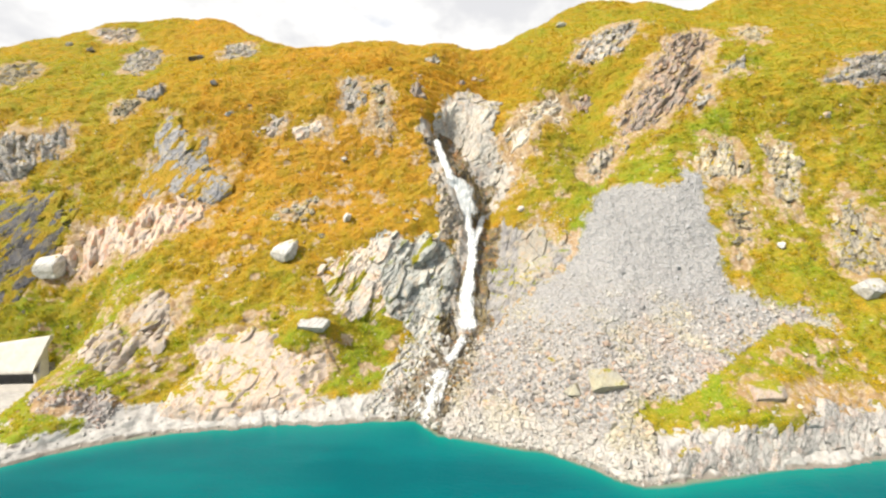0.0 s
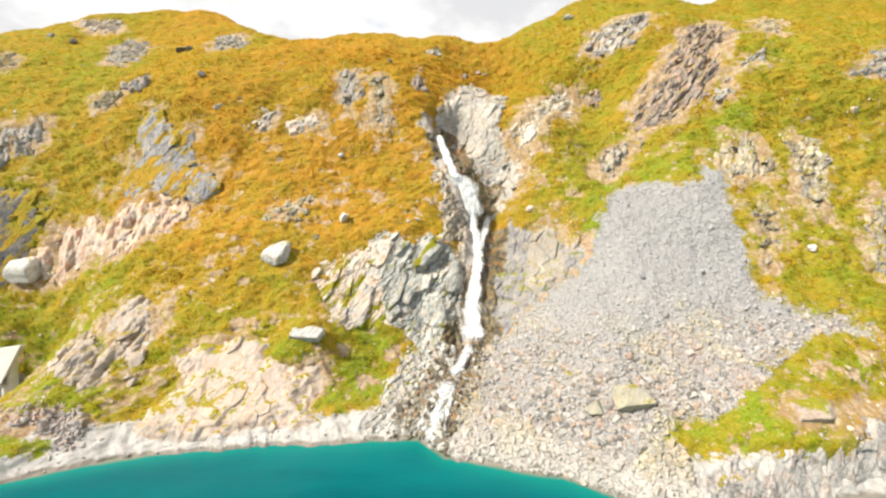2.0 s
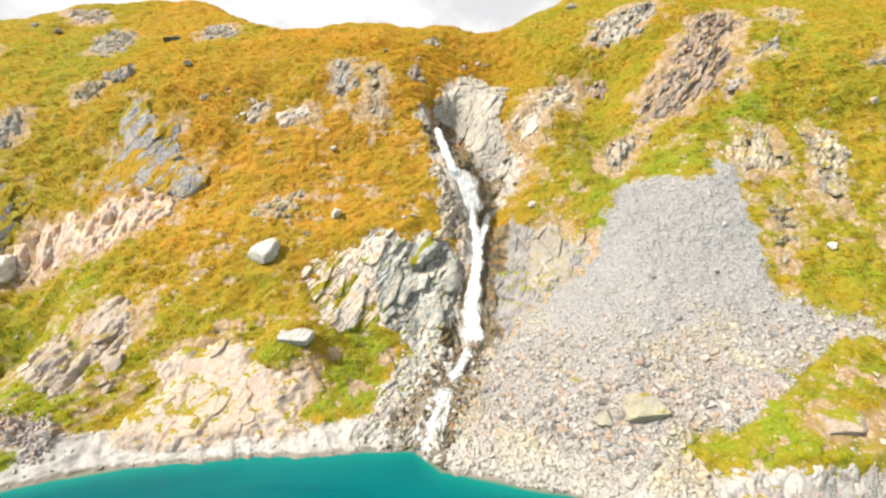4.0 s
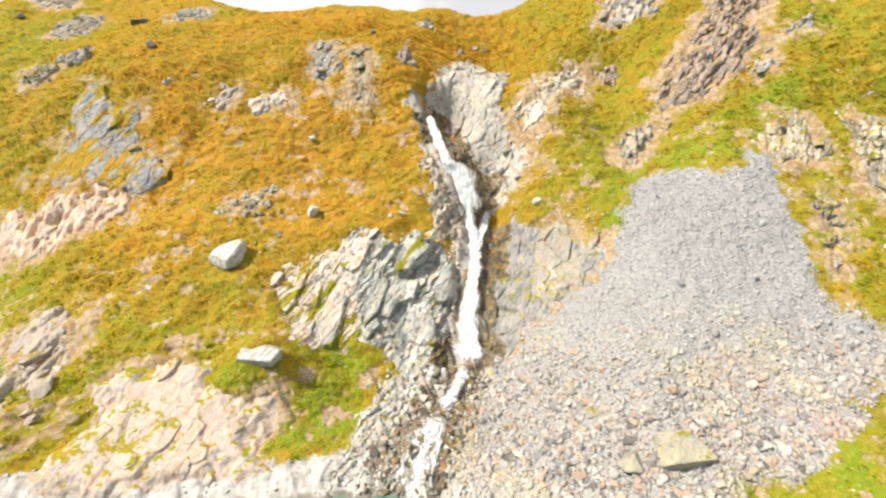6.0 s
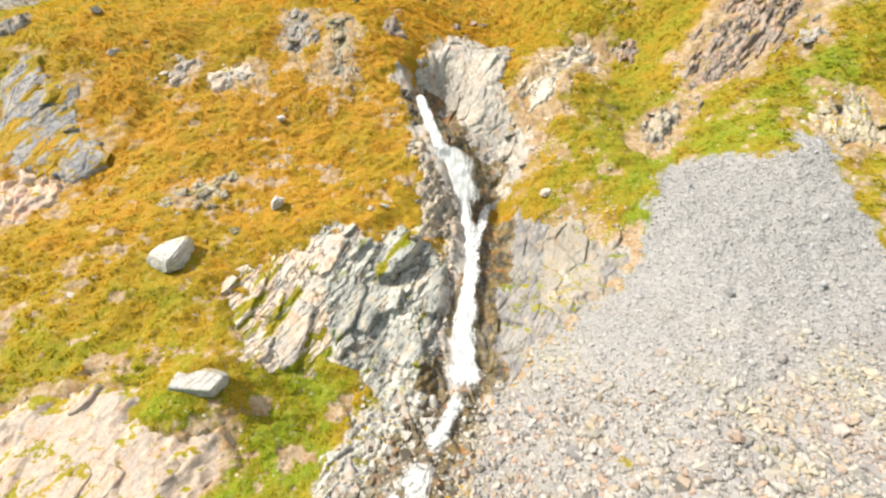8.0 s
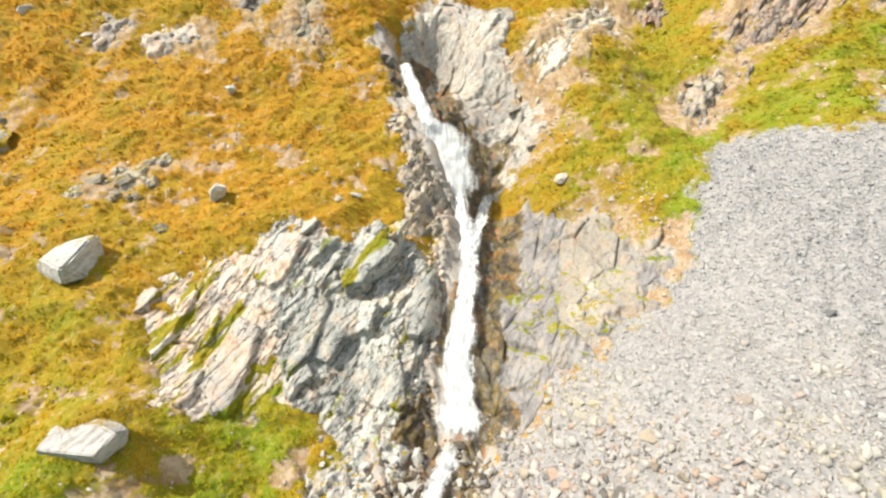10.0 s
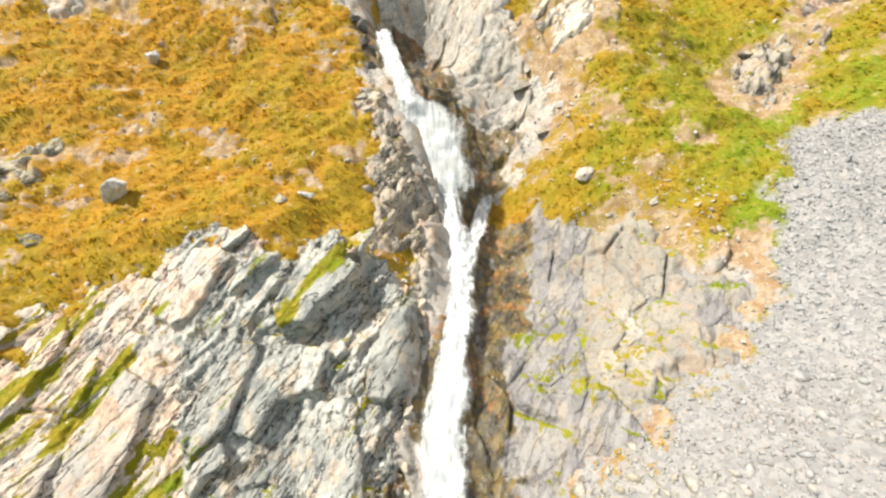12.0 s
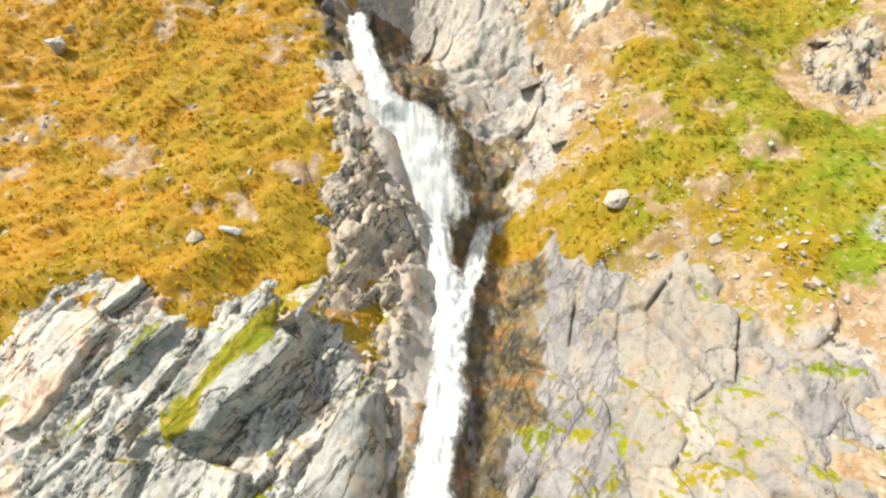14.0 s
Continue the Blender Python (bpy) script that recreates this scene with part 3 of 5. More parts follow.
# outlines on the slope's map (across, way up) of rock and ground cover
COVER = {
    "cliff": [(-23.1, 23.8), (-21.8, 27.0), (-18.6, 27.8), (-15.5, 28.6), (-14.4, 33.2), (-10.7, 32.3), (-6.4, 31.0), (-3.2, 32.6), (-0.6, 32.2), (2.4, 30.2), (3.2, 27.8), (2.5, 24.6), (1.1, 19.9), (-0.7, 16.7), (-5.4, 12.7), (-8.5, 16), (-11.1, 16.8), (-13.8, 16.2), (-17.2, 16.4), (-20.5, 19.2)],
    "cliff_right": [(5.2, 24), (7.7, 37.2), (10.5, 39.6), (14.8, 36.6), (19.5, 34.5), (23.8, 31.4), (19.8, 28.1), (14.8, 23.5), (11.5, 22), (8.1, 18.7), (4.8, 18.3)],
    "notch": [(-2.8, 60.2), (0.3, 66.9), (6.3, 77.2), (12.2, 70.1), (10.6, 55.8), (11.8, 51.7), (14.3, 46.8), (13.1, 42.7), (9.1, 41.8), (5.6, 44.4), (2.2, 47.4), (-0.9, 58.1)],
    "fan_left": [(-6.2, 16.1), (0.7, 17.7), (4.6, 15.7), (1.2, 9.1), (-2, 2.2), (-12.9, 0.5), (-10.7, 5.6), (-8, 12.7)],
    "pale_bluff": [(-40.8, 13.4), (-37.2, 15.4), (-30.8, 16), (-27.2, 14.6), (-26.3, 11.8), (-21.6, 10.8), (-18.2, 12), (-17.3, 8), (-18.6, 4.4), (-15, 1.7), (-27.8, 1.1), (-35.5, 0.9), (-41.5, 3.2), (-39.2, 6.6), (-38, 9.5)],
    "shore_rocks_left": [(-53.3, 20.4), (-48.6, 23.6), (-44.7, 21.5), (-44.5, 18.2), (-44.2, 13), (-43, 8), (-45.6, 11), (-47, 14.6), (-50.2, 18.6)],
    "pink_band": [(-77, 33.6), (-75.8, 36.4), (-69.7, 38.6), (-60.4, 38.6), (-58.3, 40.3), (-51.3, 42), (-45.2, 39.8), (-45.3, 36.4), (-49.4, 35.3), (-52.5, 33.2), (-61, 33.4), (-69.8, 31.2), (-75.2, 30.8)],
    "slate": [(-90.2, 42.6), (-83.6, 44.4), (-77.1, 44.2), (-73.4, 41.2), (-74.4, 37), (-77, 33.6), (-78.4, 30.4), (-80, 26.4), (-85.9, 27)],
    "crag_left": [(-97.6, 57.3), (-89.3, 57.7), (-77.6, 58.6), (-77.6, 54.8), (-83.5, 50.8), (-86.5, 46.2), (-92.9, 46.1)],
    "grey_patch": [(-58.2, 58.6), (-54.7, 59), (-52.8, 54.6), (-48, 54.2), (-46.5, 47.4), (-42.6, 43.8), (-44.8, 40.4), (-50.6, 42.6), (-56.8, 42.2), (-60.3, 44.9), (-59.7, 49.2), (-58, 52.2)],
    "crag_e": [(28.9, 77.2), (32.8, 82.5), (38.5, 86), (46, 90), (47.5, 87), (41.5, 77.7), (36.3, 74.4), (32.8, 74.4)],
    "crag_f": [(35.1, 56.9), (38.8, 63.3), (44.1, 68.9), (51.8, 79.4), (59.8, 83.1), (59, 74.2), (51.8, 63.1), (46.8, 57.2), (43.3, 54.8), (39, 53.7)],
    "crag_i": [(10.8, 53.9), (12.2, 55.9), (15.2, 58.6), (19.7, 65.8), (24, 70.4), (28.3, 68.6), (25, 58), (22.8, 60.6), (19.9, 56.9), (17, 51.5), (14.4, 50.7), (12.7, 52.6)],
    "crag_i2": [(29.4, 68.1), (31.9, 69.8), (33.8, 66.7), (31.7, 63.9)],
    "crag_g": [(27.2, 45.8), (28.4, 49.7), (30.6, 52.4), (33.7, 53), (36.8, 52.2), (35.8, 49.8), (32.4, 48.1), (30, 44.6), (28.2, 44.9)],
    "crag_thin": [(53.4, 61.1), (56.6, 65.2), (61.8, 67.7), (61.1, 64.7), (57.1, 61.7)],
    "crag_thin2": [(49.2, 56.6), (53, 59.8), (53.4, 58.3), (50.6, 55.7)],
    "crag_r1": [(46.3, 44), (49.3, 48.4), (53.8, 48.4), (56.2, 42.1), (53.1, 40.5), (47.8, 40.1)],
    "crag_r2": [(58.4, 47.6), (63.7, 46.2), (63.9, 41.2), (59.9, 33.3), (57.5, 34.4), (58.1, 40.8)],
    "crag_h": [(46.4, 29.3), (48, 33.2), (51.4, 36.5), (52.1, 33.3), (48.5, 26.6), (46.2, 25.8)],
    "crag_r3": [(66.1, 32.8), (69.3, 36), (70.5, 32.5), (72.6, 30.5), (68.8, 24.2), (64.9, 23.1), (63, 25.4)],
    "crag_r4": [(73.7, 58.3), (78.6, 62.5), (88.3, 65.4), (90.5, 62.8), (86, 57), (78.2, 56.6)],
    "crag_r5": [(66.6, 80.9), (71, 86), (76, 86), (69.3, 75), (63.3, 69.9)],
    "crag_a": [(-79.4, 82.9), (-86, 96), (-83.9, 102.5), (-75.8, 96.4), (-72.2, 83.1), (-74.4, 79.6)],
    "crag_b": [(-54.1, 83.5), (-58.1, 96.4), (-52, 98.8), (-47.1, 87.6), (-49.4, 82.4)],
    "crag_m": [(-66.3, 67.3), (-62.2, 69.9), (-60.3, 67.6), (-62.2, 65.2)],
    "crag_m2": [(-70.9, 61), (-69.2, 64.8), (-65.7, 65.8), (-65.4, 63.5), (-67.7, 60.7)],
    "crag_top": [(-106.2, 115.4), (-94.9, 117), (-89.8, 107.9), (-98, 108)],
    "crag_l0": [(-103.2, 71.6), (-110.3, 84.6), (-104.4, 89.5), (-99.4, 81.6), (-100.1, 74.4)],
    "crag_k": [(-38.1, 54.9), (-35.6, 58.6), (-32.7, 58.5), (-34.1, 54.9)],
    "crag_k2": [(-30.2, 56.8), (-24.5, 58.5), (-24, 56.2), (-28.9, 55.4)],
    "crag_l": [(-22.5, 65.6), (-22.2, 70.6), (-18, 71.6), (-17.1, 61.4), (-18.7, 59.3), (-20.6, 60.8)],
    "crag_l2": [(-14.5, 55.9), (-15.8, 68.2), (-11.6, 69.3), (-10.9, 54.5)],
    "crag_n": [(4.2, 77.4), (7.1, 81.8), (10.3, 80.4), (9, 78.2)],
    "crag_n2": [(-5.9, 64.8), (-6.9, 74), (-4.6, 75.2), (-4.6, 66.1)],
    "crag_n3": [(-4.5, 80.8), (-2.6, 86.7), (0.2, 85.5), (-1.2, 80.7)],
    "crag_p": [(-31.1, 36.3), (-29.1, 39.2), (-24.4, 39.9), (-25.6, 37.2), (-29, 35.8)],
    "scree": [(29.5, 40.7), (33.5, 42.6), (36, 42.4), (38.5, 39.2), (41.5, 40), (44.2, 42.8), (46.2, 41.2), (45.3, 36.4), (43.6, 28.1), (43.8, 22.1), (48.8, 19.4), (55.8, 16.8), (54.8, 13), (51.7, 15.6), (45.2, 15.4), (38, 12.2), (33.2, 10), (29.4, 7.7), (24.4, 8.6), (22.6, 6.6), (24.4, 3.6), (23.4, 0), (8, 0), (-0.7, 0.3), (2.2, 7.5), (6.3, 17.6), (12.6, 23.2), (23.6, 31.4), (25.6, 36.3)],
    "meadow_in_scree": [(23.3, 7.2), (24.4, 8.2), (29.4, 7.3), (33.2, 9.6), (45.2, 14.9), (51.7, 15.2), (53.4, 10.3), (51.4, 9), (45.1, 9.3), (38.9, 9.9), (34.5, 8.6), (35.2, 6.4), (39.1, 4.5), (37.6, 4), (29.4, 4.5)],
    "bare_meadow": [(34.2, 8), (38.4, 9.8), (44.6, 8.8), (52.9, 8.9), (57.5, 7.4), (56, 4.2), (45.2, 4.1), (39.1, 4.5), (35.2, 6.4)],
    "shore_scarp": [(22.4, 3.2), (26, 4.6), (29.3, 4.4), (33.8, 4.7), (39, 4.3), (44, 7), (47.6, 4.9), (53.7, 5.5), (66, 5.6), (66, 0.6), (49.9, 0.4), (37.8, 0.2), (27.4, 0.2), (22.4, 0.4)],
    "green_bank": [(-16.7, 15.2), (-12.3, 17.8), (-7.9, 16), (-10.6, 8.1), (-15, 4.6), (-19.7, 3.7), (-17.3, 10.3)],
    "green_ledge": [(-28.3, 14.2), (-20.9, 14.5), (-19.1, 13.4), (-21.7, 11.1), (-26.1, 10.9)],
    "green_left": [(-69.9, 17.5), (-73.4, 23), (-65.2, 20.3), (-54.3, 12.9), (-49.2, 14.9), (-47.1, 11.8), (-46.5, 6.7), (-56.6, 10.4)],
    "grass_flat": [(-62.6, 6.9), (-49.7, 4.2), (-48.6, 2.9), (-52.9, 2.9), (-57.9, 3)],
    "rubble_left": [(-58.4, 9.4), (-47.9, 7.8), (-44.8, 4.7), (-46.6, 3.4), (-54.3, 6.2)],
    "green_scree_top": [(31.8, 42.5), (38.3, 48.5), (46.4, 51.2), (54.7, 56.4), (54.8, 51.5), (46.3, 43.6), (37.6, 41.3)],
    "green_side": [(21.8, 37.6), (25.6, 42), (31.8, 44.8), (28.6, 39), (25.4, 33.7), (24.9, 31.4), (23, 32.4)],
    "bare_right": [(13.4, 36.7), (18.4, 39.5), (22.1, 37.4), (22.4, 33.4), (24.1, 31.3), (21.1, 27.9), (16.4, 25.8), (12.9, 24.9)],
    "orange_soil": [(8, 18.5), (14, 24), (18, 29), (22.5, 33.5), (25.5, 32), (21, 27), (15, 22.5), (9, 16.5)],
    "gully_bank": [(-2.2, 47.2), (-0.2, 44.4), (0.9, 40.0), (2.4, 38.2), (3.2, 36.0), (3.2, 32.2), (2.0, 30.8), (0.8, 31.7), (-1.3, 33.7), (-1.5, 36.7), (-1.2, 40.2), (-1.9, 44.0)],
    "ivory_slabs": [(13.8, 36.4), (17.4, 37.0), (19.4, 34.0), (20.4, 32.2), (18.6, 28.6), (16.4, 26.4), (13.6, 25.2), (12.0, 26.4), (13.0, 31.8)],
    "cream_dome": [(-51.8, 10.8), (-56.6, 14.6), (-58, 19), (-52.7, 19.2), (-48.5, 16.3), (-46.5, 12.6), (-47.4, 9.6), (-50.1, 9.6)],
    "bare_patch": [(19.2, 40.8), (21.5, 42.3), (24.2, 41.6), (23.6, 40.2), (21, 39.9)],
    "bare_gully": [(9.6, 48.1), (11.5, 53.4), (15.9, 50), (16.9, 46.4), (13.7, 43.8), (11, 44.9)],
    "wet_right": [(4.8, 24.9), (5.8, 32.7), (7.8, 39), (10.6, 38.4), (10.6, 34), (10.2, 29.9), (8.4, 28), (8.2, 25.1), (7.8, 22.9), (8.4, 18.6), (4.1, 17.6), (4.1, 22.2)],
    "wet_top": [(-2.6, 53.6), (-2.1, 57.7), (0.7, 59.5), (4.3, 47.1), (6.6, 47.1), (9, 47.1), (9.2, 42.4), (6.3, 40.8), (4.2, 44.8), (1.3, 45), (-0.4, 47.4)],
    "wet_stream": [(2.6, 17.2), (-1.2, 16), (-4, 11.5), (-6.4, 5.5), (-8.6, 0.4), (-1, 0), (0.6, 6), (3.6, 12), (5.2, 16.4)],
    "wet_left": [(2.4, 24.5), (3.7, 29.7), (3.8, 33.3), (4.4, 29.9), (3.6, 24.7), (1.9, 22.5), (1.1, 17.4), (-2, 16.6), (-0.4, 20.2)],
    "wet_chute": [(-0.1, 58.4), (3.6, 57.6), (5.5, 48.8), (6.5, 46.8), (5.9, 45.6), (4.1, 44.9), (2, 45.1), (0.8, 48.8)],
    "wet_moss": [(5.9, 46.4), (9.2, 46.9), (9, 43.2), (7.3, 41.5), (5.7, 40.8)],
    # left of the lip: the cleft's shade, laid on with the damp colour
    "wet_shade_cleft": [(-1, 59.3), (-3, 58.5), (-2.8, 53), (-1.6, 48.8), (-0.2, 47), (-0.6, 49), (-1.3, 55)],
}

WET = ("wet_right", "wet_top", "wet_left", "wet_chute", "wet_moss", "wet_shade_cleft")
CRAGS = [k for k in COVER if k.startswith("crag") or k in ("pink_band", "grey_patch", "slate", "shore_rocks_left", "cream_dome")]
HALO = [k for k in ("pink_band", "grey_patch", "crag_left", "crag_e", "crag_f", "crag_i", "crag_g", "crag_r1", "crag_r2", "crag_r3", "crag_r4", "crag_h",
                               "crag_a", "crag_b", "crag_m2", "crag_top", "crag_l0", "crag_k", "crag_k2", "crag_l", "crag_l2", "crag_p", "shore_rocks_left", "crag_r5", "crag_thin", "crag_thin2")]
WATERCOURSE = [(-2.2, 57.5), (-1.3, 53.0), (0.0, 48.6), (1.4, 44.0), (3.6, 41.8), (4.7, 39.8), (5.2, 36.0), (4.0, 29.6), (3.0, 23.5), (2.9, 17.5), (1.0, 14.0), (-0.6, 10.2), (-1.9, 6.0), (-3.0, 1.0), (-3.4, -1.0)]


def near_water(x, v):
    best = np.full(x.shape, 1e9)
    for (px, py), (qx, qy) in zip(WATERCOURSE, WATERCOURSE[1:]):
        ex, ey = qx - px, qy - py
        t = np.clip(((x - px) * ex + (v - py) * ey) / (ex * ex + ey * ey), 0, 1)
        best = np.minimum(best, np.hypot(x - px - t * ex, v - py - t * ey))
    return best


def edge(name, x, v, fray, soft=0.7):
    return smooth(-soft, soft, inside(COVER[name], x, v) + fray)


def fraying(x, v):
    return 2.0 * fractal(x / 3.6, v / 3.6, 40, 5, 0.65)


def wetness(x, v, f):
    """Where spray and seeps keep the rock dark: 1 beside the fall and over the painted shade of the cleft, patchy along
    the stream.
    """
    return np.maximum(np.maximum.reduce([edge(k, x, v, f, 0.5) for k in WET]), 0.56 * edge("wet_stream", x, v, f, 0.8))


def cover(x, v, z):
    """What covers the slope at each map point."""
    out = {}
    f = fraying(x, v)
    scree = edge("scree", x, v, f, 1.8)
    scree = scree * (1 - edge("meadow_in_scree", x, v, f, 0.6))
    out["scree"] = scree
    bare = np.maximum.reduce([0.60 * edge("bare_right", x, v, f, 2.2), edge("orange_soil", x, v, f + 1.2, 1.6), 0.75 * edge("bare_gully", x, v, f, 2.4), 0.7 * edge("bare_patch", x, v, 0.7 * f, 1.0), edge("rubble_left", x, v, f)])
    bare = np.maximum(bare, edge("pale_bluff", x, v, f, 2.0) * 0.8)
    bare = np.maximum(bare, edge("bare_meadow", x, v, f, 1.6) * 0.62)
    for name in HALO:
        bare = np.maximum(bare, 0.68 * smooth(-3.4, 0.7, inside(COVER[name], x, v) + 1.7 * f))
    stony = smooth(70, 40, v) * 0.5 + 0.5 * smooth(25, -10, np.abs(x + 20)) * smooth(85, 60, v)
    worn = smooth(0.22, 0.42, fractal(x / 3.2, v / 2.2, 61, 5, 0.68))
    bare = np.maximum(bare, 0.72 * worn * np.clip(1.6 * stony, 0, 1))
    bare = np.maximum(bare, 0.72 * smooth(0.10, 0.30, fractal(x / 3.2, v / 2.2, 61, 5, 0.68)) * edge("meadow_in_scree", x, v, f))
    out["bare"] = np.where(scree > 0.5, 0, bare)
    green = np.maximum.reduce([edge(k, x, v, f, 1.6) for k in ("green_bank", "green_ledge", "green_left", "grass_flat", "green_scree_top", "green_side")])
    right = smooth(8, 22, x)
    out["green"] = np.clip(0.75 * green + 0.56 * right + 0.46 * smooth(38, 22, v) * smooth(10, -10, x) + 0.40 * smooth(-48, -70, x + 0.3 * (v - 60)) * (0.35 + 0.65 * np.maximum(smooth(38, 26, v), smooth(66, 76, v))) - 0.35 * edge("bare_meadow", x, v, f, 1.6) + 0.25 * edge("meadow_in_scree", x, v, f, 1.6)
                           + 0.30 * smooth(1.5, -1.5, x - np.interp(v, [40, 48, 58.8, 67.5, 73.6, 90], [-61, -58.3, -54.7, -50.7, -46.4, -40])) * smooth(100, 85, v) * smooth(30, 42, v), 0, 1)
    out["stony"] = stony
    near = near_water(x, v)
    rock = np.maximum.reduce([edge(k, x, v, f - 1.0, 1.6) for k in ("cliff_right", "notch", "fan_left")] + [edge("cliff", x, v, f - 1.0, 1.6) * smooth(-10, -3, x)])
    out["rock"] = np.maximum(rock * 0.9, smooth(4.2, 1.4, near + 1.6 * f) * smooth(62, 58, v))
    out["wet"] = np.maximum(wetness(x, v, f), 0.85 * smooth(1.5, 0.8, near_water(x - 1.3, v)) * smooth(60, 58, v))
    out["bleached"] = smooth(4.2, 2.0, z + 1.5 * fractal(x / 5, v / 5, 70, 3)) * smooth(-70, -60, x + 20) * (1 - edge("grass_flat", x, v, f, 1.0))
    out["bed"] = smooth(2.0, 0.9, near) * smooth(62, 58, v)
    return out


def relief(x, v, c):
    """Small forms of the slope under each cover."""
    turf = 1.3 * fractal(x / 8, v / 8, 3, 3) + 0.55 * fractal(x / 2.0, v / 1.3, 7, 4, 0.6)
    s1, j1 = slabs(x, v, 11, 28, 1.6, 3.8)
    s2, j2 = slabs(x, v, 15, 28, 0.55, 1.3)
    rock = 1.1 * s1 + 0.4 * s2 - 0.25 * smooth(0.12, 0.0, j1)
    heap = 0.6 * fractal(x / 4, v / 4, 21, 3) + 0.22 * fractal(x / 0.7, v / 0.7, 25, 3, 0.65)
    k = np.maximum(c["rock"], 0.55 * c["bare"])
    k = np.maximum(k, 0.28 * c["bleached"] * (1 - c["scree"]))
    h = turf * (1 - k) + rock * k
    h = h * (1 - c["scree"]) + heap * c["scree"]
    for name in CRAGS + ["cliff_right", "pale_bluff", "shore_scarp", "gully_bank"]:
        h = h - 0.6 * smooth(0.5, 1.8, inside(COVER[name], x, v))
    h = h - (0.35 + 0.65 * smooth(-14, -10, x)) * smooth(0.5, 1.8, inside(COVER["cliff"], x, v))
    return h * (1 - 0.6 * c["bed"])


def steps(parts):
    """Grid lines from stretches (start, end, step)."""
    return np.concatenate([np.arange(a, b, d) for a, b, d in parts])


def sheet(name, xs, vs, rise=None, mat=None, wet=True):
    """A mesh over the slope's map. rise gives the height over the landform, and where it is None the ground's own relief is laid on."""
    X, V = np.meshgrid(xs, vs)
    x, v = X.ravel(), V.ravel()
    h = bulge(x, v)
    keep = None
    if rise is None:
        c = cover(x, v, place(x, v, h)[:, 2])
        h = h + relief(x, v, c) * smooth(-6, 1.5, v + 1.0)
        layers = c
    else:
        up, keep = rise(x, v)
        h = h + up
        layers = {"wet": wetness(x, v, fraying(x, v)) if wet else np.zeros(x.shape)}
    p = place(x, v, h)
    nx = len(xs)
    a = (np.arange(len(vs) - 1)[:, None] * nx + np.arange(nx - 1)).ravel()
    quads = np.stack([a, a + 1, a + nx + 1, a + nx], -1)
    if keep is not None:
        quads = quads[keep[quads].any(1)]
        used, flat = np.unique(quads, return_inverse=True)
        quads, p = flat.reshape(-1, 4), p[used]
        layers = {k: q[used] for k, q in layers.items()}
    ob = new(name, flat_mesh(name, p, quads, mat))
    if rise is None:
        ob.data.shade_smooth()
    for k, q in layers.items():
        if k != "bed":
            ob.data.attributes.new(k, "FLOAT", "POINT").data.foreach_set("value", q.astype(np.float32))
    return ob


def flat_mesh(name, points, faces, mat):
    """A mesh from arrays of points and of faces with one number of corners."""
    me = bpy.data.meshes.new(name)
    n = faces.shape[1]
    me.vertices.add(len(points))
    me.vertices.foreach_set("co", np.asarray(points, np.float32).ravel())
    me.loops.add(faces.size)
    me.loops.foreach_set("vertex_index", faces.astype(np.int32).ravel())
    me.polygons.add(len(faces))
    me.polygons.foreach_set("loop_start", np.arange(0, faces.size, n, dtype=np.int32))
    me.update(calc_edges=True)
    me.materials.append(mat)
    return me


def surface(x, v):
    """The ground's place at one map point."""
    x, v = np.array([float(x)]), np.array([float(v)])
    h = bulge(x, v)
    c = cover(x, v, place(x, v, h)[:, 2])
    return Vector(place(x, v, h + relief(x, v, c) * smooth(-6, 1.5, v + 1.0))[0])


# ---- the mountainside ----
ground = sheet("ground", steps([(-150, -100, 1.2), (-100, -60, 0.5), (-60, -28, 0.26), (-28, 32, 0.17), (32, 62, 0.26), (62, 100, 0.5), (100, 150, 1.2)]),
               steps([(-14, -2, 1.0), (-2, 5, 0.18), (5, 62, 0.18), (62, 90, 0.3), (90, 128, 0.6), (128, 175, 1.5)]), None, GROUND)
tagged(ground, "steep mountainside of rust and green turf with bare earth", "mountainside", kind="structure")

# ---- lake ----
def make_water():
    xs = steps([(-900, -120, 60), (-120, -60, 4), (-60, 56, 0.6), (56, 120, 4), (120, 901, 60)])
    ys = np.concatenate([np.linspace(-1, 0, 8)[:-1] ** 3 * 700, np.linspace(0, 40, 16)[:-1], np.arange(40, 64, 0.5)])
    X, Y = np.meshgrid(xs, ys)
    x, y = X.ravel(), Y.ravel()
    sx, sy = np.array(SHORE, float).T
    gap = np.interp(x, sx, sy) + 0.5 * fractal(x / 3, y / 3, 90, 3) - y
    shallow = np.exp(-np.maximum(gap, 0) / 2.2)
    nx = len(xs)
    a = (np.arange(len(ys) - 1)[:, None] * nx + np.arange(nx - 1)).ravel()
    ob = new("lake", flat_mesh("lake", np.stack([x, y, 0 * x], -1), np.stack([a, a + 1, a + nx + 1, a + nx], -1), LAKE))
    ob.data.attributes.new("shallow", "FLOAT", "POINT").data.foreach_set("value", shallow.astype(np.float32))
    return tagged(ob, "calm turquoise mountain lake with faint ripples", "lake", kind="structure")


make_water()


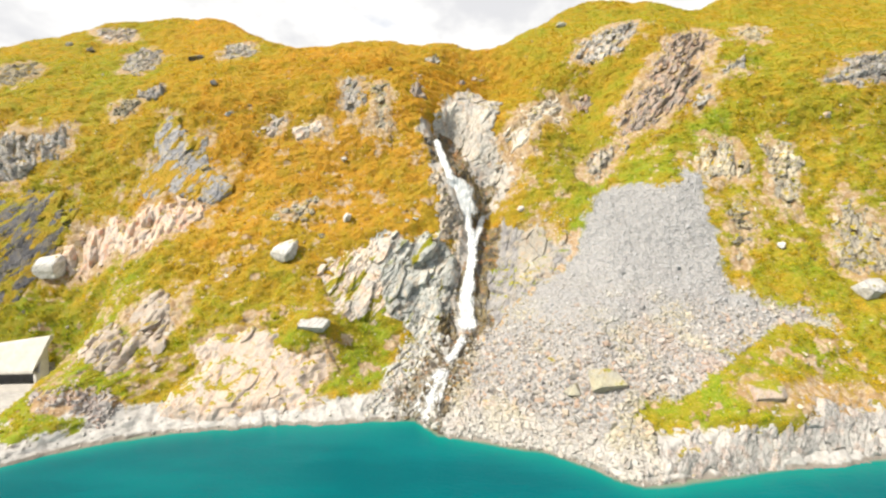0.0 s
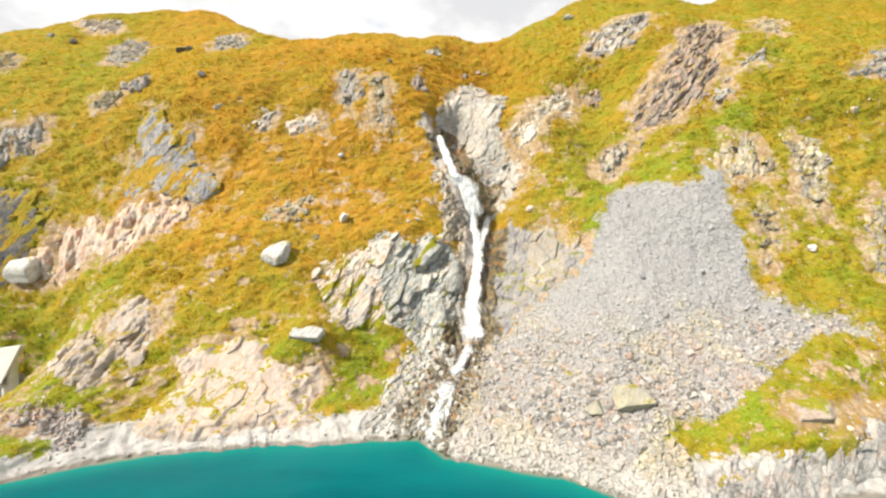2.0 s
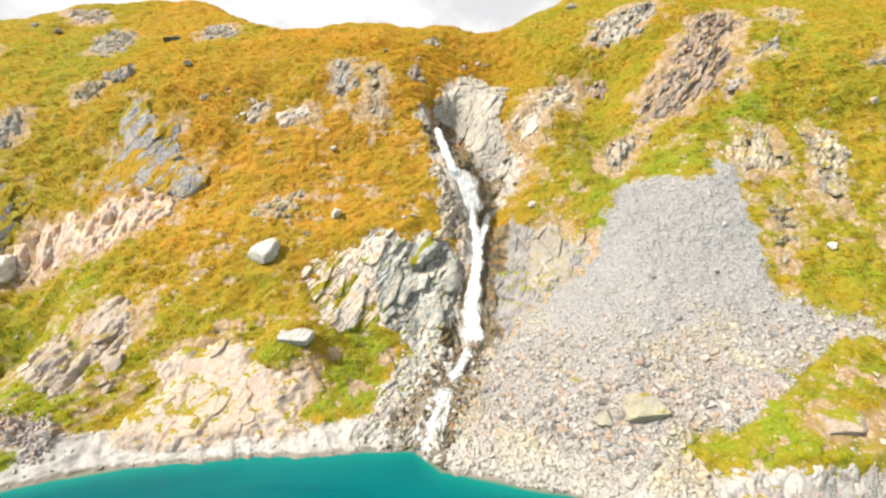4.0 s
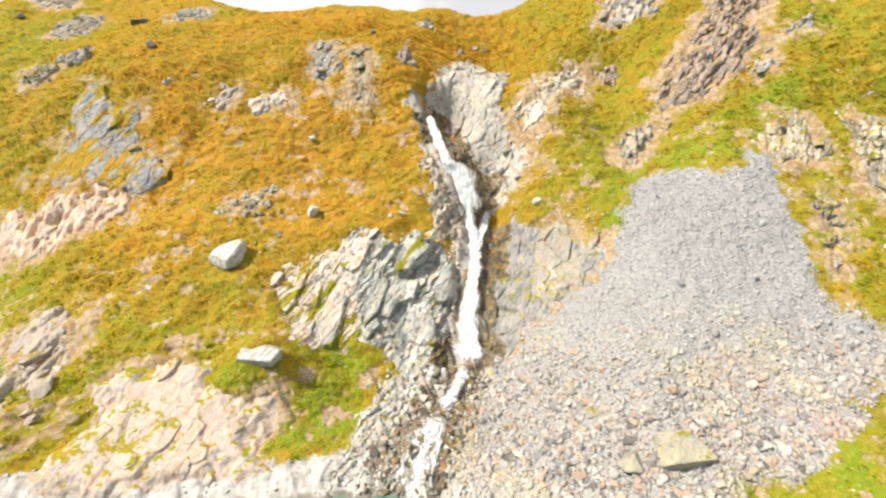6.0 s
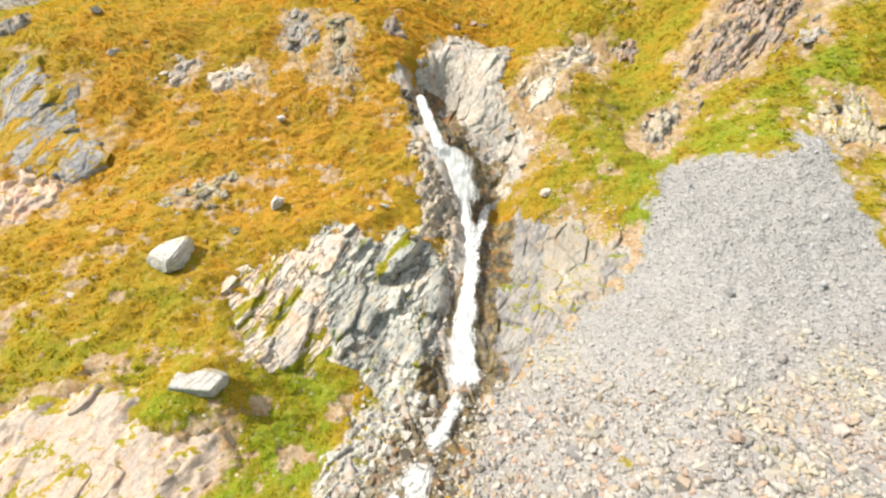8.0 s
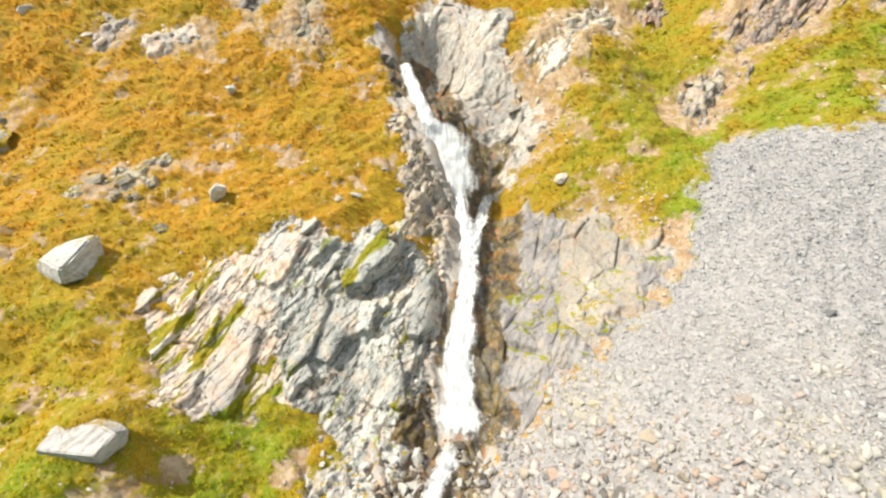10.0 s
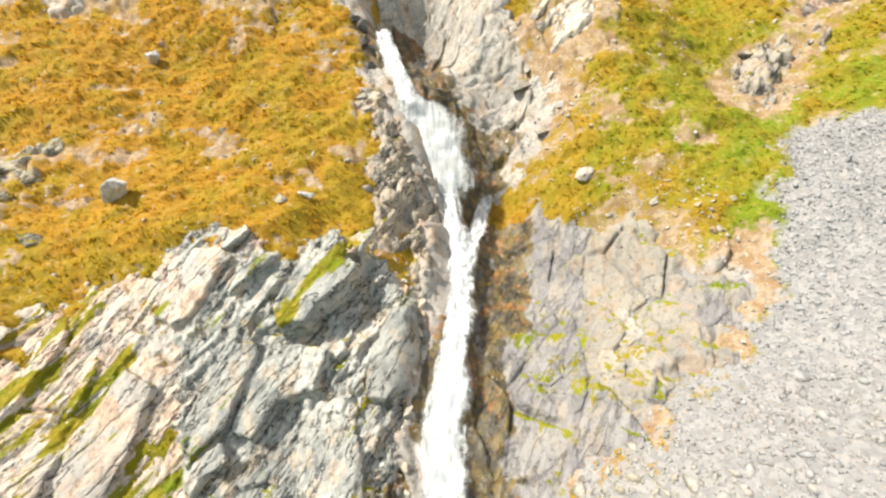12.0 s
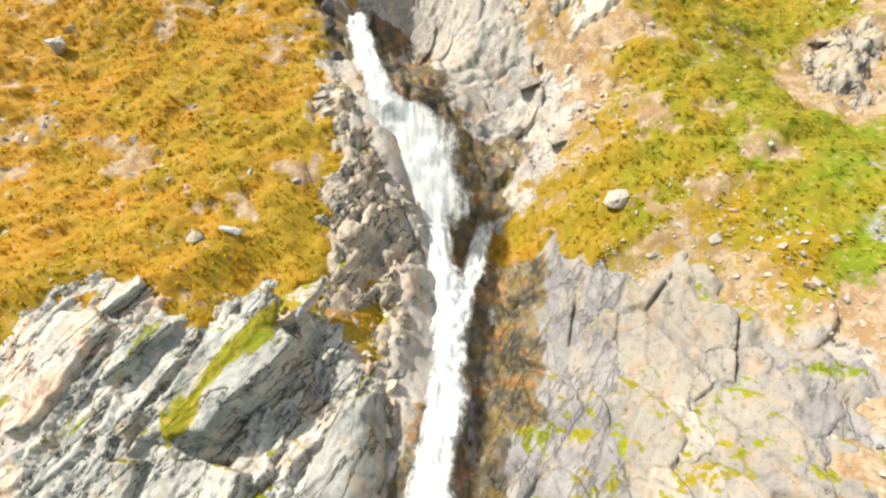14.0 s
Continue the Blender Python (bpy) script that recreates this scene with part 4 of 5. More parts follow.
# ---- rock that stands out of the slope ----
def outcrop(name, outline, seed, height, lean, mat, label, fine=0.25, big=(1.4, 3.2), step=0.9, bow=2.0, wet=False, category="rock outcrop", gaps=None, cleft=0.5, plates=(), mid=0.36, strata=1.0):
    """Bedrock broken into slabs, standing out of the turf inside an outline on the slope."""
    angle = -lean
    pts = np.array(outline, float)
    lo, hi = pts.min(0) - 1.2, pts.max(0) + 1.2

    def plate_edge(shape, x, v):
        return inside(shape, x, v, 3.0) + 0.25 * fractal(x / 1.1, v / 1.1, seed + 41, 4, 0.6)

    def rise(x, v, lifted=()):
        d = inside(outline, x, v) - 0.2 + min(2.2, 1.6 * big[0]) * fractal(x / (1.6 * big[0]), v / (1.6 * big[0]), seed + 5, 5, 0.65)
        c, s = math.cos(radians(lean)), math.sin(radians(lean))
        if gaps is not None:
            field = 3.0 * (gaps - fractal((x * c - v * s) / 1.1, (x * s + v * c) / 3.6, seed + 21, 4, 0.6))
            d = d - (d - np.where(d > -0.9, np.maximum(np.minimum(d, field), -0.9), d))
        body = smooth(-0.2, bow, d)
        s1, j1 = slabs(x, v, seed, angle, big[0], big[1], 1.5)
        s2, j2 = slabs(x, v, seed + 7, angle + 7, big[0] * 0.36, big[1] * 0.4)
        s3, j3 = slabs(x, v, seed + 13, angle - 12, big[0] * 0.14, big[1] * 0.17)
        # beds that run up the dip, each with a broken edge on its lower side
        u = (x * c - v * s) / big[0] + 1.2 * fractal(x / (2.2 * big[0]), v / (2.2 * big[0]), seed + 51, 4, 0.6)
        bed = np.floor(u)
        along = np.floor((x * s + v * c) / (1.3 * big[1]) + 5 * chance(bed, bed, seed + 52))
        ledge = (0.25 + 1.0 * chance(bed, along, seed + 53)) * (u - bed - 0.5)
        rough = step * ((1 - 0.55 * strata) * s1 + strata * ledge + mid * s2 + 0.17 * s3 + 0.22 * fractal(x / 1.3, v / 1.3, seed + 57, 4, 0.6))
        plain = np.zeros(x.shape)
        for shape, thick, tilt in lifted:
            q = np.array(shape, float)
            e = plate_edge(shape, x, v)
            on = smooth(0.0, 0.14, e)
            side = 0.85 * (x - q[:, 0].mean()) - 0.53 * (v - q[:, 1].mean())
            plain = np.maximum(plain, on)
            rough = rough * (1 - 0.75 * on) + on * (thick + tilt * side) - 0.35 * smooth(0.16, 0.0, np.abs(e + 0.08)) * (1 - on)
        up = height * body + rough * smooth(-0.4, 0.8, d)
        open_joint = smooth(-0.05, 0.25, lumps(x / 1.9, v / 1.9, seed + 31))
        up -= (1 - 0.8 * plain) * cleft * (smooth(0.09, 0.0, j1) * (0.08 + 0.92 * open_joint) + 0.35 * smooth(0.10, 0.0, j2) * open_joint) * smooth(-0.2, 0.8, d)
        up = np.where(d < -0.2, up - 1.7 * (-0.2 - d), up)
        if wet:
            up -= 1.1 * smooth(2.6, 1.0, near_water(x, v))
        return up, d > -1.0

    ob = sheet(name, np.arange(lo[0], hi[0], fine), np.arange(lo[1], hi[1], fine), rise, mat, wet)
    for piece in plates:
        q = np.array(piece[0], float)
        a, b = q.min(0) - 0.5, q.max(0) + 0.5
        slab_ob = sheet("slab", np.arange(a[0], b[0], min(fine, 0.1)), np.arange(a[1], b[1], min(fine, 0.1)),
                        lambda x, v: (rise(x, v, (piece,))[0] + 0.02, plate_edge(piece[0], x, v) > -0.06), mat, wet)
        slab_ob.parent = ob
    return tagged(ob, label, category, "rock outcrops on the slope")


CLIFF_EAST = [(-12.5, 32.6), (-6.4, 31.0), (-3.2, 32.6), (-0.6, 32.2), (2.4, 30.2), (3.2, 27.8), (2.5, 24.6), (1.1, 19.9), (-0.7, 16.7), (-5.4, 12.7), (-8.5, 16.0), (-11.1, 16.8), (-12.2, 26)]
CLIFF_WEST = [(-23.1, 23.8), (-21.8, 27.0), (-18.6, 27.8), (-15.5, 28.6), (-14.4, 33.2), (-7.5, 31.8), (-7.8, 24), (-9.2, 16.4), (-13.8, 16.2), (-17.2, 16.4), (-20.5, 19.2)]
def facets(outline, seed, count, width, height, thick, lean=0.0):
    """Irregular single slabs inside an outline on the slope's map, clear of one another."""
    rng = random.Random(seed)
    pts = np.array(outline, float)
    c, s = math.cos(radians(lean)), math.sin(radians(lean))
    made, taken = [], []
    for _ in range(60 * count):
        x, v = rng.uniform(pts[:, 0].min(), pts[:, 0].max()), rng.uniform(pts[:, 1].min(), pts[:, 1].max())
        a, b = width * rng.uniform(0.6, 1.2), height * rng.uniform(0.6, 1.2)
        reach = 0.42 * (a + b)
        if len(made) == count or inside(outline, np.array([x]), np.array([v]))[0] < 0.5 * min(a, b) or any(math.hypot(x - p, v - q) < 0.8 * (reach + r) for p, q, r in taken):
            continue
        ring = []
        for k in range(7):
            turn = 2 * math.pi * (k + rng.uniform(-0.25, 0.25)) / 7
            p, q = a * math.cos(turn) * rng.uniform(0.75, 1.05), b * math.sin(turn) * rng.uniform(0.75, 1.05)
            ring.append((x + p * c + q * s, v - p * s + q * c))
        made.append((ring, rng.uniform(0.5, 1.0) * thick, rng.uniform(0.0, 0.5) * thick / a))
        taken.append((x, v, reach))
    return made


# single slabs of the cliffs: outline on the slope's map, thickness, slant
EAST_PLATES = [
    ([(-4.9, 31.1), (-1.4, 32.4), (-0.9, 31.6), (-2.5, 28.2), (-4.1, 26.2), (-5.7, 25.5), (-6.1, 26.6), (-5.1, 29.2)], 1.7, 0.12),
    ([(0.3, 29.0), (2.4, 29.7), (2.6, 28.4), (1.6, 25.1), (0.4, 23.8), (-0.8, 23.9), (-0.8, 25.6), (-0.2, 27.6)], 0.7, 0.25),
    ([(-6.5, 25.5), (-2.8, 25.6), (-3.6, 23.1), (-5.6, 22.2), (-6.9, 20.4), (-8.0, 20.7), (-7.5, 23.5)], 0.6, 0.25),
    ([(-6.5, 20.4), (-3.5, 22.7), (-1.1, 22.2), (-0.7, 19.2), (-2.5, 18.2), (-5.7, 17.7)], 0.2, 0.12),
    ([(-9.1, 25.3), (-6.8, 25.4), (-8.0, 21.0), (-9.9, 19.0), (-10.8, 20.3), (-10.0, 23.1)], 0.4, 0.3),
    ([(-10.8, 20.6), (-8.7, 21.0), (-7.9, 19.3), (-10.1, 17.3), (-11.2, 17.6)], 0.3, 0.35),
    ([(-8.0, 30.6), (-6.6, 30.3), (-7.8, 28.5), (-8.9, 27.6), (-8.7, 29.7)], 0.45, 0.3)]
WEST_PLATES = [
    ([(-14.3, 24.2), (-12.4, 23.1), (-12.5, 21.0), (-13.0, 18.9), (-13.8, 16.6), (-14.8, 16.5), (-15.3, 17.4), (-15.9, 18.2), (-16.0, 19.9), (-15.3, 22.0)], 0.45, 0.1),
    ([(-18.3, 27.0), (-17.7, 26.0), (-18.9, 22.3), (-20.2, 19.3), (-20.8, 19.9), (-19.6, 23.4), (-19.3, 25.4)], 0.35, 0.15),
    ([(-16.1, 19.8), (-16.2, 18.1), (-17.0, 16.8), (-17.3, 17.0), (-17.2, 18.9)], 0.3, 0.15),
    ([(-22.9, 23.8), (-22.9, 24.9), (-21.6, 26.5), (-20.5, 26.0), (-21.3, 24.4)], 0.4, 0.2),
    ([(-15.4, 24.6), (-16.0, 22.0), (-16.4, 21.4), (-16.8, 22.4), (-16.0, 24.8)], 0.3, 0.15),
    ([(-13.1, 31.1), (-10.1, 31.0), (-8.8, 30.1), (-9.8, 28.8), (-10.7, 26.4), (-11.9, 26.1), (-13.1, 26.8), (-12.9, 28.9)], 0.5, 0.2)]
cliff = outcrop("rock_cliff", CLIFF_EAST, 101, 0.4, 33, ROCK_GREY, "grey-green slabby cliff beside the waterfall, cracked and shadowed", 0.08, (1.1, 4.0), 0.40, 1.6, True, "cliff", None, 0.3, EAST_PLATES, 0.35)
cliff_west = outcrop("rock_cliff", CLIFF_WEST, 111, 0.1, 33, ROCK_SLABS, "pinkish white split rock slabs with turf between them", 0.09, (0.9, 4.5), 0.20, 0.8, False, "cliff", None, 0.3, WEST_PLATES, 0.3)
face = outcrop("rock_cliff", COVER["cliff_right"], 131, 0.4, 18, ROCK_FACE, "pale grey smooth cracked rock face beside the waterfall", 0.11, (3.6, 6.5), 0.4, 2.0, True, "cliff", strata=0.15, plates=facets(COVER["cliff_right"], 7, 7, 1.1, 1.9, 0.25, 18))
outcrop("rock_cliff", COVER["notch"], 151, 0.3, 50, ROCK_NOTCH, "cream and grey scoured rock head above the waterfall", 0.14, (2.8, 3.6), 0.6, 1.6, True, "cliff", strata=0.3, plates=facets(COVER["notch"], 13, 6, 1.4, 2.2, 0.3, 30))
outcrop("rock_apron", COVER["fan_left"], 171, 0.3, 40, ROCK_APRON, "grey rough bedrock apron beside the lower stream", 0.13, (0.9, 2.0), 0.8, 1.4, True, "bedrock")
bluff = outcrop("rock_bluff", COVER["pale_bluff"], 191, 1.1, 20, ROCK_CREAM, "cream weathered bluff above the lake shore", 0.16, (3.4, 4.5), 0.26, 2.6, False, "bluff", strata=0.2, cleft=0.05, plates=facets(COVER["pale_bluff"], 9, 9, 1.5, 1.7, 0.25, 20))
outcrop("shore_scarp", COVER["shore_scarp"], 197, 0.25, 8, ROCK_SCARP, "bleached white and pink rock scarp above the water", 0.16, (1.8, 2.6), 0.45, 1.0, False, "shore rock", strata=0.3, cleft=0.3, plates=facets(COVER["shore_scarp"], 11, 8, 1.3, 1.0, 0.35, 0))
bank = outcrop("rock_bank", COVER["gully_bank"], 188, 0.3, 30, ROCK_KNOB, "broken brown and grey layered rock along the fall", 0.12, (0.9, 1.8), 0.6, 0.8, False, "rock bank", gaps=0.14, cleft=0.7, plates=facets(COVER["gully_bank"], 15, 6, 0.6, 1.0, 0.35, 30))
outcrop("rock_slabs", COVER["ivory_slabs"], 137, 0.75, 12, ROCK_IVORY, "ivory cracked slabs with grass in the joints", 0.12, (3.0, 3.4), 0.35, 1.2, False, "cliff", strata=0.1, cleft=0.6, plates=facets(COVER["ivory_slabs"], 5, 5, 1.3, 1.6, 0.2, 10))
gully = outcrop("rock_outcrop", COVER["bare_gully"], 186, 0.1, 40, ROCK_NOTCH, "cream rock with rusty soil beside the gully", 0.14, (1.3, 2.2), 0.45, 1.2, False, gaps=0.05)
CRAG_BODIES = [(gully, COVER["bare_gully"], 40, ROCK_NOTCH)]
for k, (name, seed, height, angle, mat, label) in enumerate([
    ("shore_rocks_left", 201, 1.0, 12, ROCK_DOME, "white cracked rock slabs above the lake shore"),
    ("cream_dome", 206, 1.6, 10, ROCK_DOME, "smooth cream dome of bedrock above the shore"),
    ("pink_band", 211, 1.4, 5, ROCK_BAND, "pink and white blocky rock band across the turf"),
    ("slate", 221, 0.9, 30, ROCK_SLATE, "dark slate patch with clumps of grass"),
    ("crag_left", 231, 1.2, -10, ROCK_CRAG, "grey and pinkish blocky crag in the turf"),
    ("grey_patch", 241, 0.9, 30, ROCK_LOW, "low broken grey bedrock showing through turf"),
    ("crag_e", 251, 0.8, 40, ROCK_CRAG, "grey jagged crag near the skyline"),
    ("crag_f", 261, 0.9, 40, ROCK_RUST, "long rusty brown crag of shattered blocks"),
    ("crag_i", 271, 0.4, 45, ROCK_KNOB, "tan and grey broken outcrop above the rock face"),
    ("crag_i2", 281, 0.9, 20, ROCK_RUST, "small reddish crag in the grass"),
    ("crag_g", 291, 2.4, 25, ROCK_KNOB, "cream lichen-covered outcrop with dark undercut ledge"),
    ("crag_thin", 301, 0.8, 50, ROCK_CRAG, "narrow grey rib of rock in green grass"),
    ("crag_thin2", 311, 0.3, 50, ROCK_CRAG, "thin grey rib of rock in green grass"),
    ("crag_r1", 321, 0.7, 20, ROCK_PALE, "yellowish rounded outcrop at the head of the scree"),
    ("crag_r2", 331, 0.2, 15, ROCK_PALE, "cream streaked outcrop among grass"),
    ("crag_h", 341, 0.5, 70, ROCK_PALE, "layered pale rock column beside the scree"),
    ("crag_r3", 351, 1.8, 10, ROCK_PALE, "large pale rounded knob of bedrock in turf"),
    ("crag_r4", 361, 1.0, 80, ROCK_CRAG, "light grey flat-topped crag in turf"),
    ("crag_r5", 371, 0.6, 50, ROCK_PALE, "pale crag high on the slope"),
    ("crag_a", 381, 1.2, 50, ROCK_CRAG, "dark grey crag below the hilltop"),
    ("crag_b", 391, 0.9, 50, ROCK_CRAG, "grey broken crag near the saddle"),
    ("crag_m", 401, 0.8, 70, ROCK_CRAG, "small dark crag on a grassy spur"),
    ("crag_m2", 411, 0.5, 60, ROCK_PALE, "line of low pale stones on a grassy spur"),
    ("crag_top", 421, 0.6, 30, ROCK_PINK, "pinkish rocks on the rounded hilltop"),
    ("crag_l0", 431, 0.8, 30, ROCK_PALE, "pale stony outcrop on the far slope"),
    ("crag_k", 441, 0.3, 30, ROCK_PINK, "brownish low outcrop in rust-coloured turf"),
    ("crag_k2", 451, 0.3, 80, ROCK_PINK, "brownish low ledge in rust-coloured turf"),
    ("crag_l", 461, 0.4, 20, ROCK_CRAG, "grey streak of rock in the turf"),
    ("crag_l2", 471, 0.0, 10, ROCK_PALE, "thin pale streak of rock in the turf"),
    ("crag_n", 481, 0.9, 80, ROCK_RUST, "small dark-lipped rock ledge below the saddle"),
    ("crag_n2", 491, 0.6, 10, ROCK_RUST, "narrow dark rock rib in the turf"),
    ("crag_n3", 501, 0.5, 30, ROCK_CRAG, "small grey crag below the saddle"),
    ("crag_p", 511, 0.5, 70, ROCK_PALE, "row of pale boulders bedded in the turf"),
]):
    d = COVER[name]
    span = max(np.ptp(np.array(d), axis=0))
    far = min(q[1] for q in d) > 62
    soft = name in ("shore_rocks_left", "pink_band", "grey_patch", "crag_r1", "crag_r3", "crag_i", "crag_k", "crag_k2", "crag_l", "crag_l2", "crag_p")
    grain = 1.5 if soft else 1.0
    flat = name in ("grey_patch", "slate", "pink_band", "shore_rocks_left", "cream_dome")
    crag = outcrop("rock_outcrop", d, seed, 0.45 * height, angle, mat, label, 0.20 if far else 0.15, (grain * max(0.8, min(1.9, span / 5)), grain * max(1.4, min(3.2, span / 3.2))), 0.14 if name in ("grey_patch", "slate") else 0.35 if flat else 0.55 if soft else 1.0, min(1.5, span / 7), gaps=None if name in ("grey_patch", "slate") else 0.16, cleft=0.35 if flat else 0.95, mid=0.3, strata=0.4 if flat else 1.0)
    CRAG_BODIES.append((crag, d, angle, mat))


# ---- loose rocks ----
def hull(seed, size, corners=12, bevel=0.0, subdivide=0, rough=0.09):
    """An angular stone: the hull of random corners."""
    rng = random.Random(seed)
    bm = bmesh.new()
    for _ in range(corners):
        d = Vector((rng.gauss(0, 1), rng.gauss(0, 1), rng.gauss(0, 1))).normalized() * rng.uniform(0.8, 1.05)
        bm.verts.new((d.x * size[0], d.y * size[1], d.z * size[2]))
    bmesh.ops.convex_hull(bm, input=bm.verts)
    loose = [q for q in bm.verts if not q.link_faces]
    bmesh.ops.delete(bm, geom=loose, context="VERTS")
    if bevel:
        bmesh.ops.bevel(bm, geom=bm.edges[:], offset=bevel, segments=1, affect="EDGES", clamp_overlap=True)
    if subdivide:
        bmesh.ops.triangulate(bm, faces=bm.faces[:])
        bmesh.ops.subdivide_edges(bm, edges=bm.edges[:], cuts=subdivide, use_grid_fill=True)
        for q in bm.verts:
            q.co += q.co.normalized() * rough * min(size) * noise.fractal(q.co * (1.6 / min(size)) + Vector((seed, 0, 0)), 0.8, 2.0, 4)
    return bm


def mesh_of(name, bm, mat):
    me = bpy.data.meshes.new(name)
    bm.to_mesh(me)
    bm.free()
    me.materials.append(mat)
    return me


def block(seed, size, cuts=2):
    """A blocky boulder: a box with its corners split off along planes, blunt edges and a slightly uneven skin."""
    rng = random.Random(seed)
    bm = bmesh.new()
    bmesh.ops.create_cube(bm, size=2)
    for q in bm.verts:
        q.co = Vector((q.co.x * rng.uniform(0.85, 1.0), q.co.y * rng.uniform(0.85, 1.0), q.co.z * rng.uniform(0.8, 1.0)))
        q.co.x += 0.12 * q.co.z
    for _ in range(9):
        d = Vector((rng.gauss(0, 1), rng.gauss(0, 1), rng.gauss(0, 1))).normalized()
        got = bmesh.ops.bisect_plane(bm, geom=bm.verts[:] + bm.edges[:] + bm.faces[:], plane_co=d * rng.uniform(0.84, 1.05), plane_no=d, clear_outer=True)
        edges = [e for e in got["geom_cut"] if isinstance(e, bmesh.types.BMEdge)]
        if edges:
            bmesh.ops.contextual_create(bm, geom=edges)
    for q in bm.verts:
        q.co = Vector((q.co.x * size[0], q.co.y * size[1], q.co.z * size[2]))
    bmesh.ops.bevel(bm, geom=bm.edges[:], offset=0.09 * min(size), segments=2, affect="EDGES", clamp_overlap=True)
    bmesh.ops.triangulate(bm, faces=bm.faces[:])
    bmesh.ops.subdivide_edges(bm, edges=bm.edges[:], cuts=cuts, use_grid_fill=True)
    for q in bm.verts:
        at = Vector((0.5 * q.co.x, 0.5 * q.co.y, 2.2 * q.co.z)) * (1.2 / min(size)) + Vector((seed, 0, 0))
        q.co += q.co.normalized() * 0.07 * min(size) * noise.fractal(at, 0.6, 2.0, 5)
    return bm


def boulder(x, v, size, seed, mat, label, spin=0.0, lean=0.0, sink=0.35):
    ob = new("boulder", mesh_of("boulder", block(seed, size) if max(size) > 1.9 else hull(seed, size, 13, 0.05 * min(size), 3), mat))
    at = surface(x, v)
    at += Vector((0, -SIN, COS)) * size[2] * (1 - 2 * sink)
    ob.matrix_world = pose(*at, 22 if size[2] > 1.5 else 38, lean, spin)
    return tagged(ob, label, "boulder", "boulders on the slope")


for row in [
    (-28.2, 28.5, (2.3, 1.9, 1.75), 4, ROCK_BLOCK, "large white-grey angular boulder resting in turf", -28, 2, 0.42),
    (-20.9, 14.5, (2.7, 1.4, 0.95), 10, ROCK_BLOCK, "pale flat-topped boulder in green grass", -10, 2, 0.6),
    (-17.9, 35.2, (0.8, 1.0, 1.5), 12, ROCK_BLOCK, "grey tilted block in the turf", 30, 25, 0.3),
    (20.0, 10.7, (2.0, 1.5, 1.3), 15, ROCK_YELLOW, "large yellowish block among the scree", 15, 5, 0.48),
    (16.3, 8.6, (1.7, 1.2, 1.1), 18, ROCK_YELLOW, "large pale block low on the scree", -15, 0, 0.3),
    (37.6, 7.4, (2.0, 1.4, 1.0), 22, ROCK_CREAM, "cream boulder among grass above the shore", 0, 0, 0.62),
    (63.6, 20.5, (2.0, 1.4, 1.0), 24, ROCK_BLOCK, "grey-white boulder in turf", 10, 0, 0.35),
    (-76.3, 33.2, (2.6, 2.0, 2.0), 27, ROCK_BLOCK, "big pale block below the pink rock band", 5, 0, 0.3),
    (71.0, 50.8, (0.8, 0.7, 0.7), 30, ROCK_PINK, "small tan boulder on the grass", 0, 0, 0.35),
    (-20.0, 49.5, (0.7, 0.6, 0.8), 33, ROCK_BLOCK, "small pale upright stone in rusty turf", 0, 10, 0.3),
    (-7.0, 34.7, (0.6, 0.5, 0.4), 36, ROCK_PALE, "small grey stone at the cliff's brow", 0, 0, 0.35),
    (-22.5, 32.1, (0.9, 0.6, 0.6), 39, ROCK_PALE, "grey wedge of rock in the turf", 30, 20, 0.35),
    (14.5, 39.9, (0.8, 0.7, 0.7), 42, ROCK_PINK, "rounded pinkish boulder at the edge of the rock face", 0, 0, 0.35),
    (14.5, 12.2, (1.0, 0.8, 0.7), 45, ROCK_PINK, "orange-tinged block low on the scree", 40, 0, 0.35),
    (5.6, 4.8, (1.6, 1.1, 1.2), 48, ROCK_DOME, "pinkish block at the foot of the scree", 0, 0, 0.6),
    (-61.6, 87.1, (2.0, 1.2, 0.9), 51, ROCK_DARK, "dark flat boulder below the hilltop", 0, 0, 0.35),
    (-99.1, 101.2, (1.6, 1.2, 1.0), 54, ROCK_DARK, "dark boulder on the far hill", 0, 0, 0.35),
    (-105.8, 103.4, (1.3, 1.0, 0.9), 57, ROCK_GREY, "grey boulder on the far hill", 0, 0, 0.35),
    (-11.9, 74.1, (0.7, 0.6, 0.5), 60, ROCK_DARK, "small dark stone on the upper turf", 0, 0, 0.35),
    (-43.7, 59.1, (1.5, 0.8, 0.6), 63, ROCK_BLOCK, "flat pale boulder in rusty turf", 25, 0, 0.5),
    (-49.0, 67.3, (1.0, 0.8, 0.8), 66, ROCK_DARK, "small dark-shadowed rock in the turf", 0, 0, 0.35),
    (54.2, 27.6, (1.0, 0.8, 0.7), 69, ROCK_BLOCK, "pale stone beside the scree", 0, 0, 0.35),
    (30.8, 97.0, (1.6, 1.0, 1.2), 72, ROCK_GREY, "grey block on the ridge", 0, 0, 0.35),
    (-2.9, 53.4, (0.8, 0.6, 0.8), 78, ROCK_DARK, "black wet block beside the waterfall's lip", 10, 0, 0.35),
    (-2.5, 51.0, (0.5, 0.5, 0.8), 81, ROCK_DARK, "black wet block beside the waterfall's lip", 30, 0, 0.35),
    (-3.7, 54.4, (0.7, 0.5, 0.45), 84, ROCK_DARK, "black wet block beside the waterfall's lip", -20, 0, 0.35),
    (-2.0, 49.2, (0.45, 0.4, 0.7), 87, ROCK_DARK, "black wet block beside the waterfall's lip", 0, 8, 0.35),
    (-5.5, 35.0, (0.9, 0.3, 0.35), 75, ROCK_BLOCK, "small white flat stone at the cliff's brow", 0, 0, 0.35),
]:
